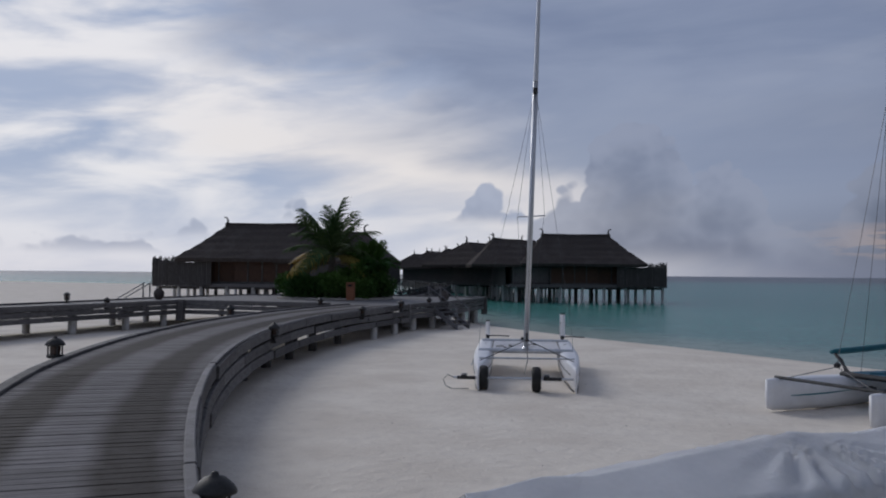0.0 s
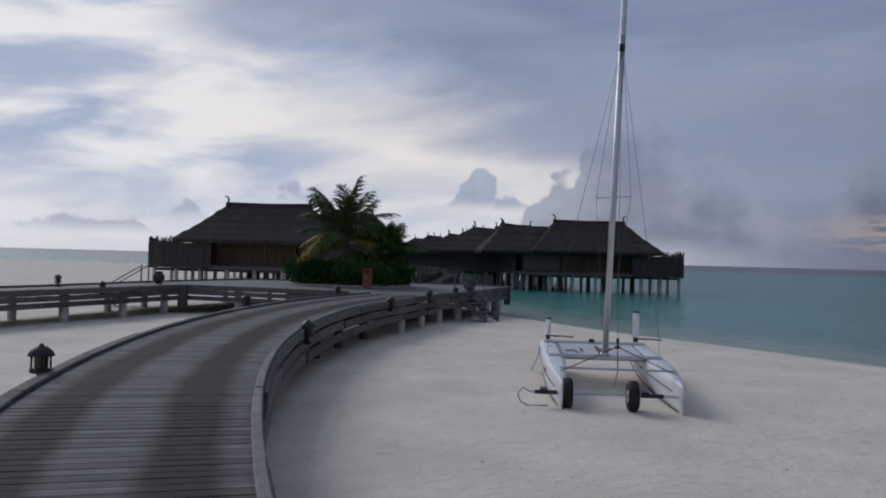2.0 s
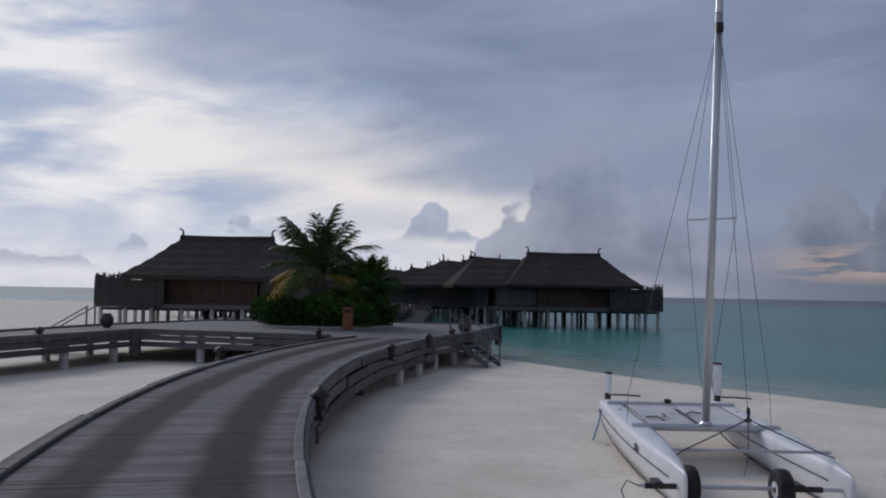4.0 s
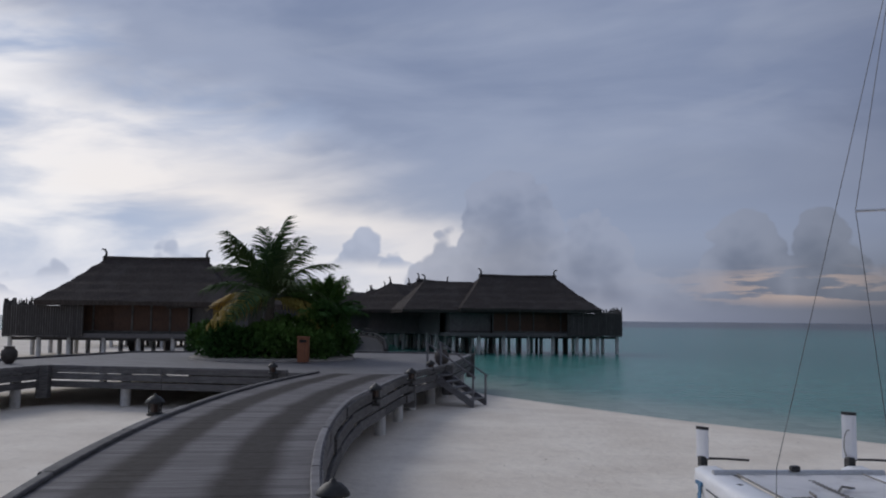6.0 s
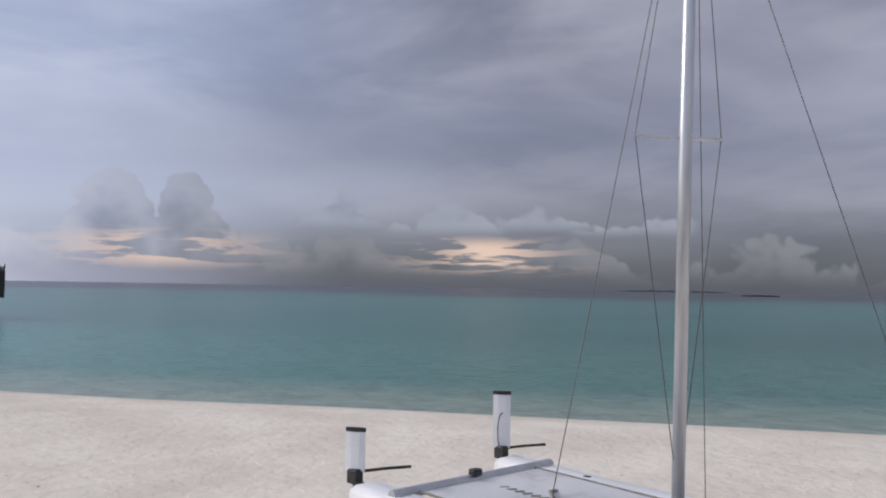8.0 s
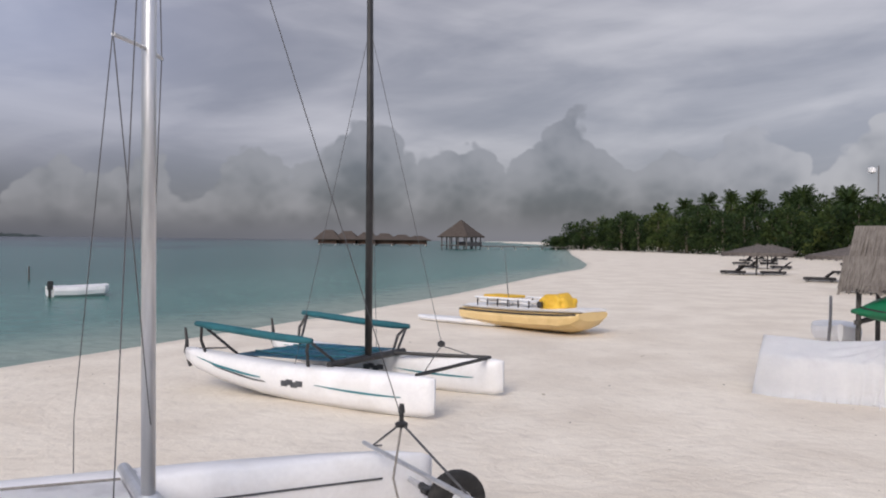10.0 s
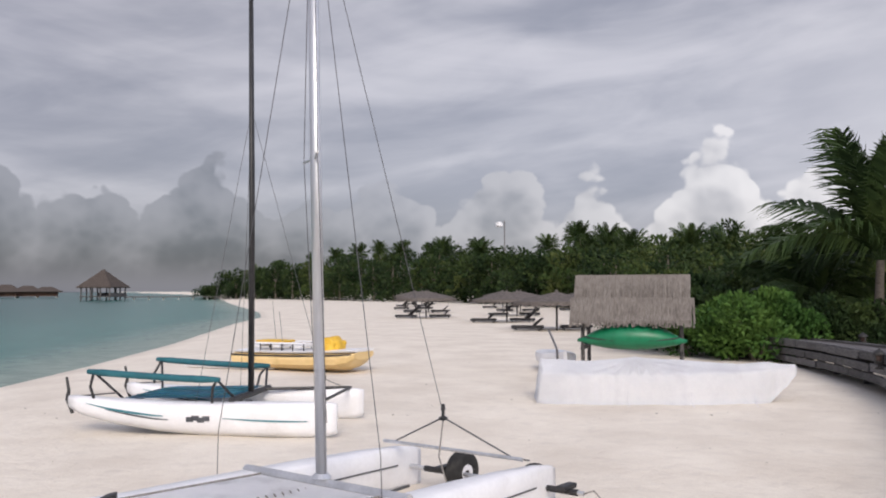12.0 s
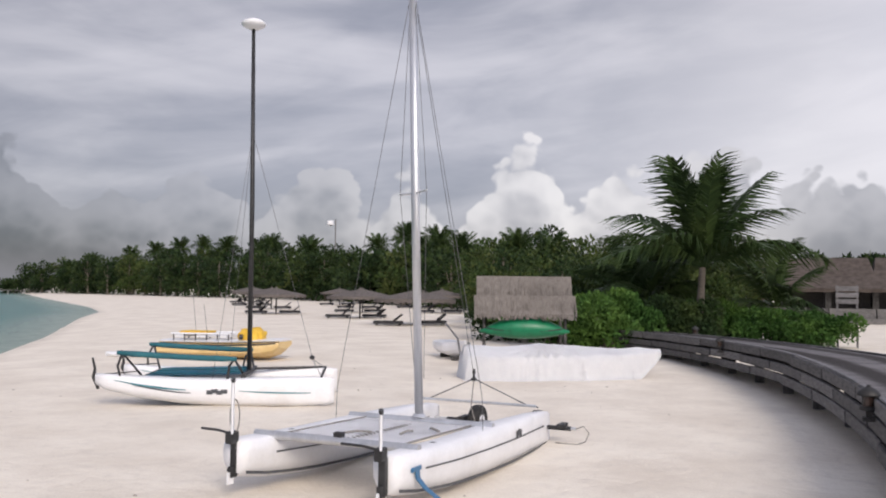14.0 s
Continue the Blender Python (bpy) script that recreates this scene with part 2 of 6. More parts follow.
def theta_of(y):
    return math.asin((y - CM[1]) / 48.6)


def deck_material():
    """Grey weathered planks with two dark wheel tracks along the curve."""
    m = material("deck_wood", (0.090, 0.085, 0.087), (0.200, 0.191, 0.196), 0.82, 3.0, 22.0, 0.4, stretch=(1, 9, 9), vary=0.24, gloss=0.16)
    t = m.node_tree
    p = t.nodes["Principled BSDF"]
    old = p.inputs["Base Color"].links[0].from_socket
    pos = nd(t, "ShaderNodeNewGeometry").outputs["Position"]
    sp = nd(t, "ShaderNodeSeparateXYZ")
    t.links.new(pos, sp.inputs[0])
    dx, dy = mth(t, "SUBTRACT", sp.outputs[0], CM[0]), mth(t, "SUBTRACT", sp.outputs[1], CM[1])
    r = mth(t, "SQRT", mth(t, "ADD", mth(t, "MULTIPLY", dx, dx), mth(t, "MULTIPLY", dy, dy)))
    r = mth(t, "ADD", r, mth(t, "MULTIPLY", mth(t, "SUBTRACT", noisy(t, pos, 0.8, 3), 0.5), 0.24))
    b1 = mth(t, "MULTIPLY", smooth(t, r, 47.60, 47.86), smooth(t, r, 48.44, 48.18))
    b2 = mth(t, "MULTIPLY", smooth(t, r, 48.82, 49.04), smooth(t, r, 49.58, 49.32))
    band = mth(t, "MULTIPLY", mth(t, "ADD", b1, b2), mth(t, "ADD", mth(t, "MULTIPLY", noisy(t, pos, 7.0, 4), 0.4), 0.74), clamp=True)
    t.links.new(mixc(t, mth(t, "MULTIPLY", band, 1.0), old, (0.030, 0.0258, 0.0245)), p.inputs["Base Color"])
    return m


def sand_material():
    m = material("sand", (0.66, 0.592, 0.505), (0.82, 0.758, 0.66), 0.9, 0.5, 35.0, 0.2, world_space=True, stain=(0.50, 0.45, 0.40),
                 stain_scale=2.6, stain_amount=0.24, gloss=0.2, bump_dist=0.02)
    t = m.node_tree
    p = t.nodes["Principled BSDF"]
    old = p.inputs["Base Color"].links[0].from_socket
    at = nd(t, "ShaderNodeAttribute", attribute_name="shore")
    pos = nd(t, "ShaderNodeNewGeometry").outputs["Position"]
    d = mth(t, "ADD", at.outputs["Fac"], mth(t, "MULTIPLY", noisy(t, pos, 0.5, 3), 0.8))
    t.links.new(mixc(t, mth(t, "MULTIPLY", smooth(t, d, 1.5, 0.3), 0.35), old, (0.42, 0.38, 0.33)), p.inputs["Base Color"])
    # footprints and drag marks
    fp = noisy(t, pos, 4.4, 3, 0.5, 0.4)
    bp = nd(t, "ShaderNodeBump")
    bp.inputs["Strength"].default_value, bp.inputs["Distance"].default_value = 0.27, 0.035
    t.links.new(smooth(t, fp, 0.38, 0.62), bp.inputs["Height"])
    prev = p.inputs["Normal"].links[0].from_node
    t.links.new(bp.outputs[0], prev.inputs["Normal"])
    return m


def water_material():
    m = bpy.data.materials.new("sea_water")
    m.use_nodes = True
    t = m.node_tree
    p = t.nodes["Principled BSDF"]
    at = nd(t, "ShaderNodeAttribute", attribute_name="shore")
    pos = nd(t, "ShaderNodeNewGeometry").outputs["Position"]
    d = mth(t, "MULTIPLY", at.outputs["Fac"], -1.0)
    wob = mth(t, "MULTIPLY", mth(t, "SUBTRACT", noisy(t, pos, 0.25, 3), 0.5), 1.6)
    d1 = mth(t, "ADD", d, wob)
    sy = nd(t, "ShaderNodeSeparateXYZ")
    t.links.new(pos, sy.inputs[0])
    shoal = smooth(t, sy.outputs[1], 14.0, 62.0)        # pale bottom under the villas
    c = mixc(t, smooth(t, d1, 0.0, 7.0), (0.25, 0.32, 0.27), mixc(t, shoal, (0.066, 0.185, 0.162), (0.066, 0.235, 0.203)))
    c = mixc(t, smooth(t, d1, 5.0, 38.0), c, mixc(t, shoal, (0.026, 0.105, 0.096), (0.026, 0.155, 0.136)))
    # dark sides of small waves, put into the colour as streaks
    ripple_shade = smooth(t, noisy(t, pos, 0.9, 5, 0.6, 0.8), 0.40, 0.66)
    c = mixc(t, mth(t, "MULTIPLY", ripple_shade, 0.30), c, (0.012, 0.070, 0.070))
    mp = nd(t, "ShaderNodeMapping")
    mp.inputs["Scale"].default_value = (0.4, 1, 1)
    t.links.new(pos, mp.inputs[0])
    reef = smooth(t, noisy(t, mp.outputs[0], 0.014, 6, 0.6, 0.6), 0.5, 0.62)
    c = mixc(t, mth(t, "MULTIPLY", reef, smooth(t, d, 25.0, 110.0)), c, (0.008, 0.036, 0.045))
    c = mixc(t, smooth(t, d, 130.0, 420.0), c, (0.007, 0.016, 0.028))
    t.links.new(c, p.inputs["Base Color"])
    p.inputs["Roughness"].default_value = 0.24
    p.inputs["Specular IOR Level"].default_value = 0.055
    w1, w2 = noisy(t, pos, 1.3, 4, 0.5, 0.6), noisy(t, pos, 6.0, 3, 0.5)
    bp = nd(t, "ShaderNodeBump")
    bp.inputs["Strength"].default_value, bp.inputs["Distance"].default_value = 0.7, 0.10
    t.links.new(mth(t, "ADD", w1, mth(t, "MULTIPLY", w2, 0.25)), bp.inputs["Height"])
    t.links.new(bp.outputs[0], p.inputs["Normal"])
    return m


M = dict(
    deck=deck_material(),
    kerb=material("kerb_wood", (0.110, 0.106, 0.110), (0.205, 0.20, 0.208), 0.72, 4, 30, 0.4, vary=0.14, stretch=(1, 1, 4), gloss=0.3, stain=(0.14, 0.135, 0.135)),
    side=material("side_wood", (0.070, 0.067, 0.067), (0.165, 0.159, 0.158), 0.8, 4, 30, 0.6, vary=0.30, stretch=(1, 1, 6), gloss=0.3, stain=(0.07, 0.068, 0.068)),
    beam=material("old_beam", (0.05, 0.048, 0.047), (0.11, 0.105, 0.10), 0.85, 4, 30, 0.4, gloss=0.2),
    pile=material("pile_paint", (0.52, 0.51, 0.50), (0.68, 0.67, 0.66), 0.8, 4, 30, 0.3, stain=(0.32, 0.31, 0.30), stain_scale=3, gloss=0.3),
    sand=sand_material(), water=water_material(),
    thatch=material("thatch", (0.036, 0.031, 0.029), (0.092, 0.079, 0.073), 0.95, 3, 26, 1.0, stretch=(5, 5, 1.2), gloss=0.1, stain=(0.11, 0.10, 0.095), stain_scale=0.7, stain_amount=0.35, bump_dist=0.06),
    wall=material("villa_wall", (0.048, 0.026, 0.018), (0.088, 0.049, 0.032), 0.75, 3, 30, 0.4, stretch=(6, 6, 1), gloss=0.3, stain=(0.05, 0.035, 0.03)),
    greywall=material("grey_boards", (0.088, 0.083, 0.083), (0.185, 0.178, 0.178), 0.85, 3, 30, 0.4, stretch=(8, 8, 1), gloss=0.2),
    pole=material("fence_pole", (0.06, 0.058, 0.058), (0.14, 0.135, 0.13), 0.85, 4, 30, 0.4, vary=0.3, gloss=0.2),
    dark=material("dark_opening", (0.012, 0.011, 0.011), (0.02, 0.018, 0.018), 0.6, gloss=0.3),
    lamp=material("lamp_metal", (0.02, 0.02, 0.02), (0.045, 0.042, 0.04), 0.55, 8, 60, 0.2, metal=0.3),
    lampglass=material("lamp_glass", (0.035, 0.022, 0.018), (0.06, 0.035, 0.028), 0.25, bump=0),
    binwood=material("bin_wood", (0.20, 0.075, 0.035), (0.31, 0.12, 0.055), 0.6, 4, 30, 0.3, stretch=(6, 6, 1)),
    steel=material("steel", (0.45, 0.45, 0.46), (0.6, 0.6, 0.61), 0.35, metal=0.9, bump=0.05),
)


# ---- mesh helpers ----
def finish(name, bm, mat, smooth_faces=False):
    me = bpy.data.meshes.new(name)
    bmesh.ops.recalc_face_normals(bm, faces=bm.faces)
    bm.to_mesh(me)
    bm.free()
    for m in (mat if isinstance(mat, (list, tuple)) else [mat]):
        me.materials.append(m)
    if smooth_faces:
        me.polygons.foreach_set("use_smooth", [True] * len(me.polygons))
    return me


def part(name, bm, mat, parent=None, label="", soft=False):
    ob = new(name, finish(name, bm, mat, soft))
    if parent is not None:
        ob.parent = parent
    return tagged(ob, label)


def share(name, me, parent, m):
    ob = new(name, me)
    ob.parent = parent
    ob.matrix_basis = m
    return ob


def thing(name, m, label, category, group="", kind=""):
    ob = new(name)
    ob.empty_display_size = 0.2
    ob.matrix_basis = m
    return tagged(ob, label, category, group, kind)


BOX_F = ((0, 1, 3, 2), (4, 6, 7, 5), (0, 4, 5, 1), (2, 3, 7, 6), (0, 2, 6, 4), (1, 5, 7, 3))


def box(bm, c, s, m=None):
    vs = []
    for i in (-.5, .5):
        for j in (-.5, .5):
            for k in (-.5, .5):
                v = Vector((c[0] + i * s[0], c[1] + j * s[1], c[2] + k * s[2]))
                vs.append(bm.verts.new(m @ v if m else v))
    for f in BOX_F:
        bm.faces.new([vs[i] for i in f])
    return bm


def soft_box(bm, c, s, bevel=0.02, m=None):
    b2 = bmesh.new()
    box(b2, c, s, m)
    bmesh.ops.bevel(b2, geom=list(b2.edges), offset=bevel, segments=2, affect="EDGES", profile=0.6)
    join(bm, b2)
    return bm


def join(bm, b2, m=None):
    mp = {v: bm.verts.new(m @ v.co if m else v.co) for v in b2.verts}
    for f in b2.faces:
        bm.faces.new([mp[v] for v in f.verts])
    b2.free()


def tube(bm, pts, r, seg=8, caps=True, flat=1.0):
    """A tube along points; r is one radius or one for each point."""
    pts = [Vector(p) for p in pts]
    n = len(pts)
    rs = r if isinstance(r, (list, tuple)) else [r] * n
    rings = []
    up = None
    for i, p in enumerate(pts):
        d = (pts[min(i + 1, n - 1)] - pts[max(i - 1, 0)]).normalized()
        if up is None:
            up = Vector((0, 0, 1)) if abs(d.z) < 0.9 else Vector((1, 0, 0))
        a = d.cross(up).normalized()
        b = a.cross(d).normalized()
        up = b
        rings.append([bm.verts.new(p + a * rs[i] * math.cos(2 * math.pi * k / seg) + b * flat * rs[i] * math.sin(2 * math.pi * k / seg)) for k in range(seg)])
    for q, w in zip(rings, rings[1:]):
        for k in range(seg):
            bm.faces.new((q[k], q[(k + 1) % seg], w[(k + 1) % seg], w[k]))
    if caps:
        bm.faces.new(rings[0][::-1])
        bm.faces.new(rings[-1])
    return bm


def lathe(bm, prof, seg=16, m=None):
    """Turned shape from (radius, height) pairs."""
    rings = []
    for r, z in prof:
        ring = []
        for k in range(seg):
            v = Vector((r * math.cos(2 * math.pi * k / seg), r * math.sin(2 * math.pi * k / seg), z))
            ring.append(bm.verts.new(m @ v if m else v))
        rings.append(ring)
    for q, w in zip(rings, rings[1:]):
        for k in range(seg):
            bm.faces.new((q[k], q[(k + 1) % seg], w[(k + 1) % seg], w[k]))
    bm.faces.new(rings[0][::-1])
    bm.faces.new(rings[-1])
    return bm


def loft(bm, rings, close=True, caps=True):
    vs = [[bm.verts.new(p) for p in r] for r in rings]
    n = len(vs[0])
    for a, b in zip(vs, vs[1:]):
        for k in range(n if close else n - 1):
            bm.faces.new((a[k], a[(k + 1) % n], b[(k + 1) % n], b[k]))
    if caps:
        bm.faces.new(vs[0][::-1])
        bm.faces.new(vs[-1])
    return bm


# ---- ground and sea ----
SHORE = [(-900, 160), (-260, 175), (-110, 185), (-55, 160), (-26, 118), (-14, 92), (-6, 66), (-1.5, 50), (0.6, 43), (3.2, 38.4), (5.8, 34.2), (8.6, 30.6), (11.6, 26), (15.3, 20.5),
         (19.6, 15.2), (26.6, 7), (36, -3.2), (56, -23), (68, -36), (84, -49), (145, -92), (262, -176), (420, -290), (1500, -900)]


def shore_distance(x, y):
    """Metres inland of the waterline; negative out at sea."""
    best, side = 1e12, 1
    for (ax, ay), (bx, by) in zip(SHORE, SHORE[1:]):
        dx, dy = bx - ax, by - ay
        k = max(0.0, min(1.0, ((x - ax) * dx + (y - ay) * dy) / (dx * dx + dy * dy)))
        ex, ey = x - ax - k * dx, y - ay - k * dy
        d = ex * ex + ey * ey
        if d < best - 1e-9:
            best, side = d, dx * ey - dy * ex
    return math.copysign(math.sqrt(best), -side)


def axis(lo, hi, mid, fine, n):
    """Steps that grow away from mid."""
    a = math.asinh((hi - mid) / fine)
    b = math.asinh((mid - lo) / fine)
    return [mid + fine * math.sinh(-b + (a + b) * i / n) for i in range(n + 1)]


SEA = -0.25


def sheet(name, xs, ys, height, mat, label):
    dist = np.array([[shore_distance(x, y) for x in xs] for y in ys])
    verts = [(x, y, height(x, y, dist[j][i])) for j, y in enumerate(ys) for i, x in enumerate(xs)]
    w = len(xs)
    faces = [(j * w + i, j * w + i + 1, (j + 1) * w + i + 1, (j + 1) * w + i) for j in range(len(ys) - 1) for i in range(w - 1)]
    me = bpy.data.meshes.new(name)
    me.from_pydata(verts, [], faces)
    a = me.attributes.new("shore", "FLOAT", "POINT")
    a.data.foreach_set("value", dist.ravel())
    me.polygons.foreach_set("use_smooth", [True] * len(faces))
    me.materials.append(mat)
    return tagged(new(name, me), label, name, kind="structure")


def ground_height(x, y, d):
    z = 0.04 * (noise.noise(Vector((x * 0.35, y * 0.35, 0))) + 0.6 * noise.noise(Vector((x * 1.1, y * 1.1, 4))))
    if d < 4.0:
        k = (4.0 - d) / 4.0
        z = z * max(0.0, 1 - k) - 0.25 * k
    return max(z, -2.0)


sheet("ground", axis(-2500, 2500, 3, 14, 230), axis(-2500, 2500, 14, 14, 230), ground_height, M["sand"], "pale coral sand beach with footprints and drag marks")
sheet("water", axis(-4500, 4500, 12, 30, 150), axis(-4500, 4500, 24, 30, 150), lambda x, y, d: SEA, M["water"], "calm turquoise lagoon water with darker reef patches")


# ---- boardwalk ----
def arc_plank(bm, t0, t1, c, r, out, thick, z0, z1, steps=3):
    """A plank bent along an edge circle between two angles, from `out` to out + thick beyond the edge."""
    rings = []
    for i in range(steps + 1):
        th = t0 + (t1 - t0) * i / steps
        e = edge(th, c, r)
        d = (e - Vector(CM)).normalized()
        a, b = e + d * out, e + d * (out + thick)
        k = d * 0.012
        rings.append([(p.x, p.y, z + ramp(e.y)) for p, z in ((a + k, z0), (b - k, z0), (b, z0 + 0.012), (b, z1 - 0.012), (b - k, z1), (a + k, z1), (a, z1 - 0.012), (a, z0 + 0.012))])
    loft(bm, rings)
    return bm


TH0, TH1 = theta_of(-15.0), theta_of(33.2)
boardwalk = tagged(new("boardwalk"), "curved weathered grey timber boardwalk with kerbs on short piles", "boardwalk", kind="structure")


def build_boardwalk():
    rng = random.Random(5)
    # side planks in three rows, and the flat kerb above them, in lengths of about three metres
    step = (TH1 - TH0) / 17
    for c, r, sgn in ((CR, RR, -1), (CL, RL, 1)):
        for i in range(17):
            for row, (z0, z1) in enumerate(((0.965, 1.168), (0.708, 0.912), (0.450, 0.655))):
                a = TH0 + step * (i + 0.33 * row) + 0.0006
                b = min(a + step - 0.0012, TH1)
                if b - a < 0.004:
                    continue
                j = rng.uniform(-0.012, 0.012)
                bm = bmesh.new()
                arc_plank(bm, a, b, c, r, (-0.045 if sgn < 0 else -0.03) + 2 * j, 0.07, z0 + j, z1 + j, 4)
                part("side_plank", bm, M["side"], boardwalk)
            a = TH0 + step * i
            bm = bmesh.new()
            if sgn > 0:
                arc_plank(bm, a + 0.0004, a + step - 0.0004, c, r, -0.11, 0.11, DECK + 0.004, KERB - 0.015, 4)
            else:
                arc_plank(bm, a + 0.0004, a + step - 0.0004, c, r, -0.015 + rng.uniform(-0.008, 0.008), 0.095, DECK + 0.044, KERB + 0.01 + rng.uniform(-0.006, 0.006), 4)
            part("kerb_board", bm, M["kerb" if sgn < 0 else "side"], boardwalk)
    # piles and cross beams
    n = 20
    for i in range(n):
        th = TH0 + (TH1 - TH0) * (i + 0.5) / n
        for c, r, off in ((CR, RR, 0.6 if i < n - 2 else 0.14), (CL, RL, -0.6 if i < n - 2 else -0.14)):
            e = edge(th, c, r)
            d = (e - Vector(CM)).normalized()
            e = e + d * off
            bm = bmesh.new()
            tube(bm, [(e.x, e.y, -0.4), (e.x, e.y, 0.93 + ramp(e.y))], 0.13, 12)
            # inner piles get the dark beam colour, standing for shade beneath the deck
            part("pile", bm, M["pile" if i >= n - 2 else "beam"], boardwalk)
        a, b = edge(th, CR, RR), edge(th, CL, RL)
        k = (b - a).normalized()
        bm = bmesh.new()
        a, b = a + k * 0.06, b - k * 0.06
        ang = math.atan2(k.y, k.x)
        mid = (a + b) / 2
        box(bm, (0, 0, 0), ((b - a).length, 0.14, 0.22), Matrix.Translation((mid.x, mid.y, 0.82 + ramp(mid.y))) @ Matrix.Rotation(ang, 4, "Z"))
        part("cross_beam", bm, M["beam"], boardwalk)
    for off in (0.5, 1.35, 2.2):
        bm = bmesh.new()
        arc_plank(bm, TH0, TH1, CR, RR, off, 0.08, 0.93, DECK - 0.04, 60)
        part("joist", bm, M["beam"], boardwalk)


def deck_board_mesh(width):
    bm = bmesh.new()
    box(bm, (0, 0, 0), (1.0, width, 0.035))
    top = [e for e in bm.edges if all(v.co.z > 0 for v in e.verts)]
    bmesh.ops.bevel(bm, geom=top, offset=0.0012, segments=1, affect="EDGES")
    return finish("deck_board", bm, M["deck"])


def build_deck_boards():
    rng = random.Random(9)
    me = deck_board_mesh(0.1549)
    pitch = 0.1555
    n = int((TH1 - TH0) * 48.6 / pitch)
    rest = bmesh.new()
    for i in range(n):
        th = TH1 - (i + 0.5) * pitch / 48.6
        a, b = edge(th, CR, RR), edge(th, CL, RL)
        k = (b - a)
        w = k.length - 0.10
        mid = (a + b) / 2
        m = Matrix.Translation((mid.x, mid.y, DECK - 0.0175 + ramp(mid.y) + rng.uniform(-0.0014, 0.0014))) @ Matrix.Rotation(math.atan2(k.y, k.x) + rng.uniform(-0.0006, 0.0006), 4, "Z") @ Matrix.Diagonal((w, 1, 1, 1))
        if i < 285:
            share("deck_board", me, boardwalk, m)
        else:
            box(rest, (0, 0, 0), (1, 0.1546, 0.035), m)
    tagged(part("deck_boards", rest, M["deck"], boardwalk), kind="stuff")


# ---- junction platform ----
PLAT = [(-1.2, 37.2), (-2.5, 33.2), (-5.9, 33.6), (-13.4, 35.4), (-14.5, 30.2), (-16.4, 22.0), (-18.6, 22.6), (-17.2, 31.0), (-16.2, 39.5), (-14.2, 46.2), (-7.0, 48.6), (-1.2, 47.6), (0.3, 45.8)]
platform = tagged(new("platform"), "wide grey timber platform where the boardwalks meet", "platform", kind="structure")


def build_platform():
    rng = random.Random(3)
    bm = bmesh.new()
    top = [bm.verts.new((x, y, DECK - 0.004)) for x, y in PLAT]
    f = bm.faces.new(top)
    r = bmesh.ops.extrude_face_region(bm, geom=[f])
    for v in r["geom"]:
        if isinstance(v, bmesh.types.BMVert):
            v.co.z = DECK - 0.12
    part("deck", bm, M["platdeck"], platform)
    # edge planks: three rows and a kerb along every side but the open ones
    sides = [(PLAT[i], PLAT[(i + 1) % len(PLAT)]) for i in range(len(PLAT))]
    for i, (a, b) in enumerate(sides):
        a, b = Vector(a), Vector(b)
        ln = (b - a).length
        if i in (1,):
            continue
        k = (b - a) / ln
        ang = math.atan2(k.y, k.x)
        out = Vector((k.y, -k.x)) * -1.0
        nseg = max(1, round(ln / 3.2))
        for s in range(nseg):
            c = a + k * ln * (s + 0.5) / nseg
            L = ln / nseg - 0.015
            for z, h in ((1.08, 0.17), (0.87, 0.19), (0.645, 0.19)):
                bm = bmesh.new()
                box(bm, (0, 0, 0), (L, 0.05, h), Matrix.Translation((c.x + out.x * 0.03, c.y + out.y * 0.03, z + rng.uniform(-.008, .008))) @ Matrix.Rotation(ang, 4, "Z"))
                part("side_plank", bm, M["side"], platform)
            bm = bmesh.new()
            box(bm, (0, 0, 0), (L, 0.14, 0.06), Matrix.Translation((c.x, c.y, KERB - 0.028)) @ Matrix.Rotation(ang, 4, "Z"))
            part("kerb_board", bm, M["kerb"], platform)
        npile = max(2, round(ln / 3.4))
        for s in range(npile):
            c = a + k * ln * (s + 0.35) / npile - out * 0.30
            bm = bmesh.new()
            tube(bm, [(c.x, c.y, -0.5), (c.x, c.y, 1.0)], 0.15, 12)
            part("pile", bm, M["pile"], platform)
    # stout corner posts
    for x, y in ((-2.42, 33.05), (-1.15, 37.1), (-13.35, 35.2), (0.3, 45.7)):
        bm = bmesh.new()
        soft_box(bm, (x, y, 0.72), (0.34, 0.34, 0.98), 0.03)
        part("corner_post", bm, M["side"], platform)


def build_stairs(at, ang, label):
    st = thing("beach_stairs", Matrix.Translation(at) @ Matrix.Rotation(ang, 4, "Z"), label, "stairs", "beach stairs")
    # local x runs down the flight
    for y in (-0.5, 0.5):
        bm = bmesh.new()
        loft(bm, [[(0, y - .03, 0.80), (0, y + .03, 0.80), (0, y + .03, 1.06), (0, y - .03, 1.06)],
                  [(1.45, y - .03, -0.05), (1.45, y + .03, -0.05), (1.45, y + .03, 0.16), (1.45, y - .03, 0.16)]])
        part("stringer", bm, M["kerb"], st)
        bm = bmesh.new()
        tube(bm, [(-0.22, y, 1.95), (1.5, y, 0.90)], 0.026, 8)
        part("handrail", bm, M["kerb"], st)
        for x, z0, z1 in ((-0.16, 1.1, 1.91), (1.42, -0.2, 0.95)):
            bm = bmesh.new()
            box(bm, (x, y, (z0 + z1) / 2), (0.055, 0.055, z1 - z0))
            part("rail_post", bm, M["kerb"], st)
    for i in range(5):
        x = 0.16 + i * 0.27
        bm = bmesh.new()
        box(bm, (x, 0, 0.90 - i * 0.175), (0.25, 0.94, 0.04))
        part("tread", bm, M["kerb"], st)
    return st


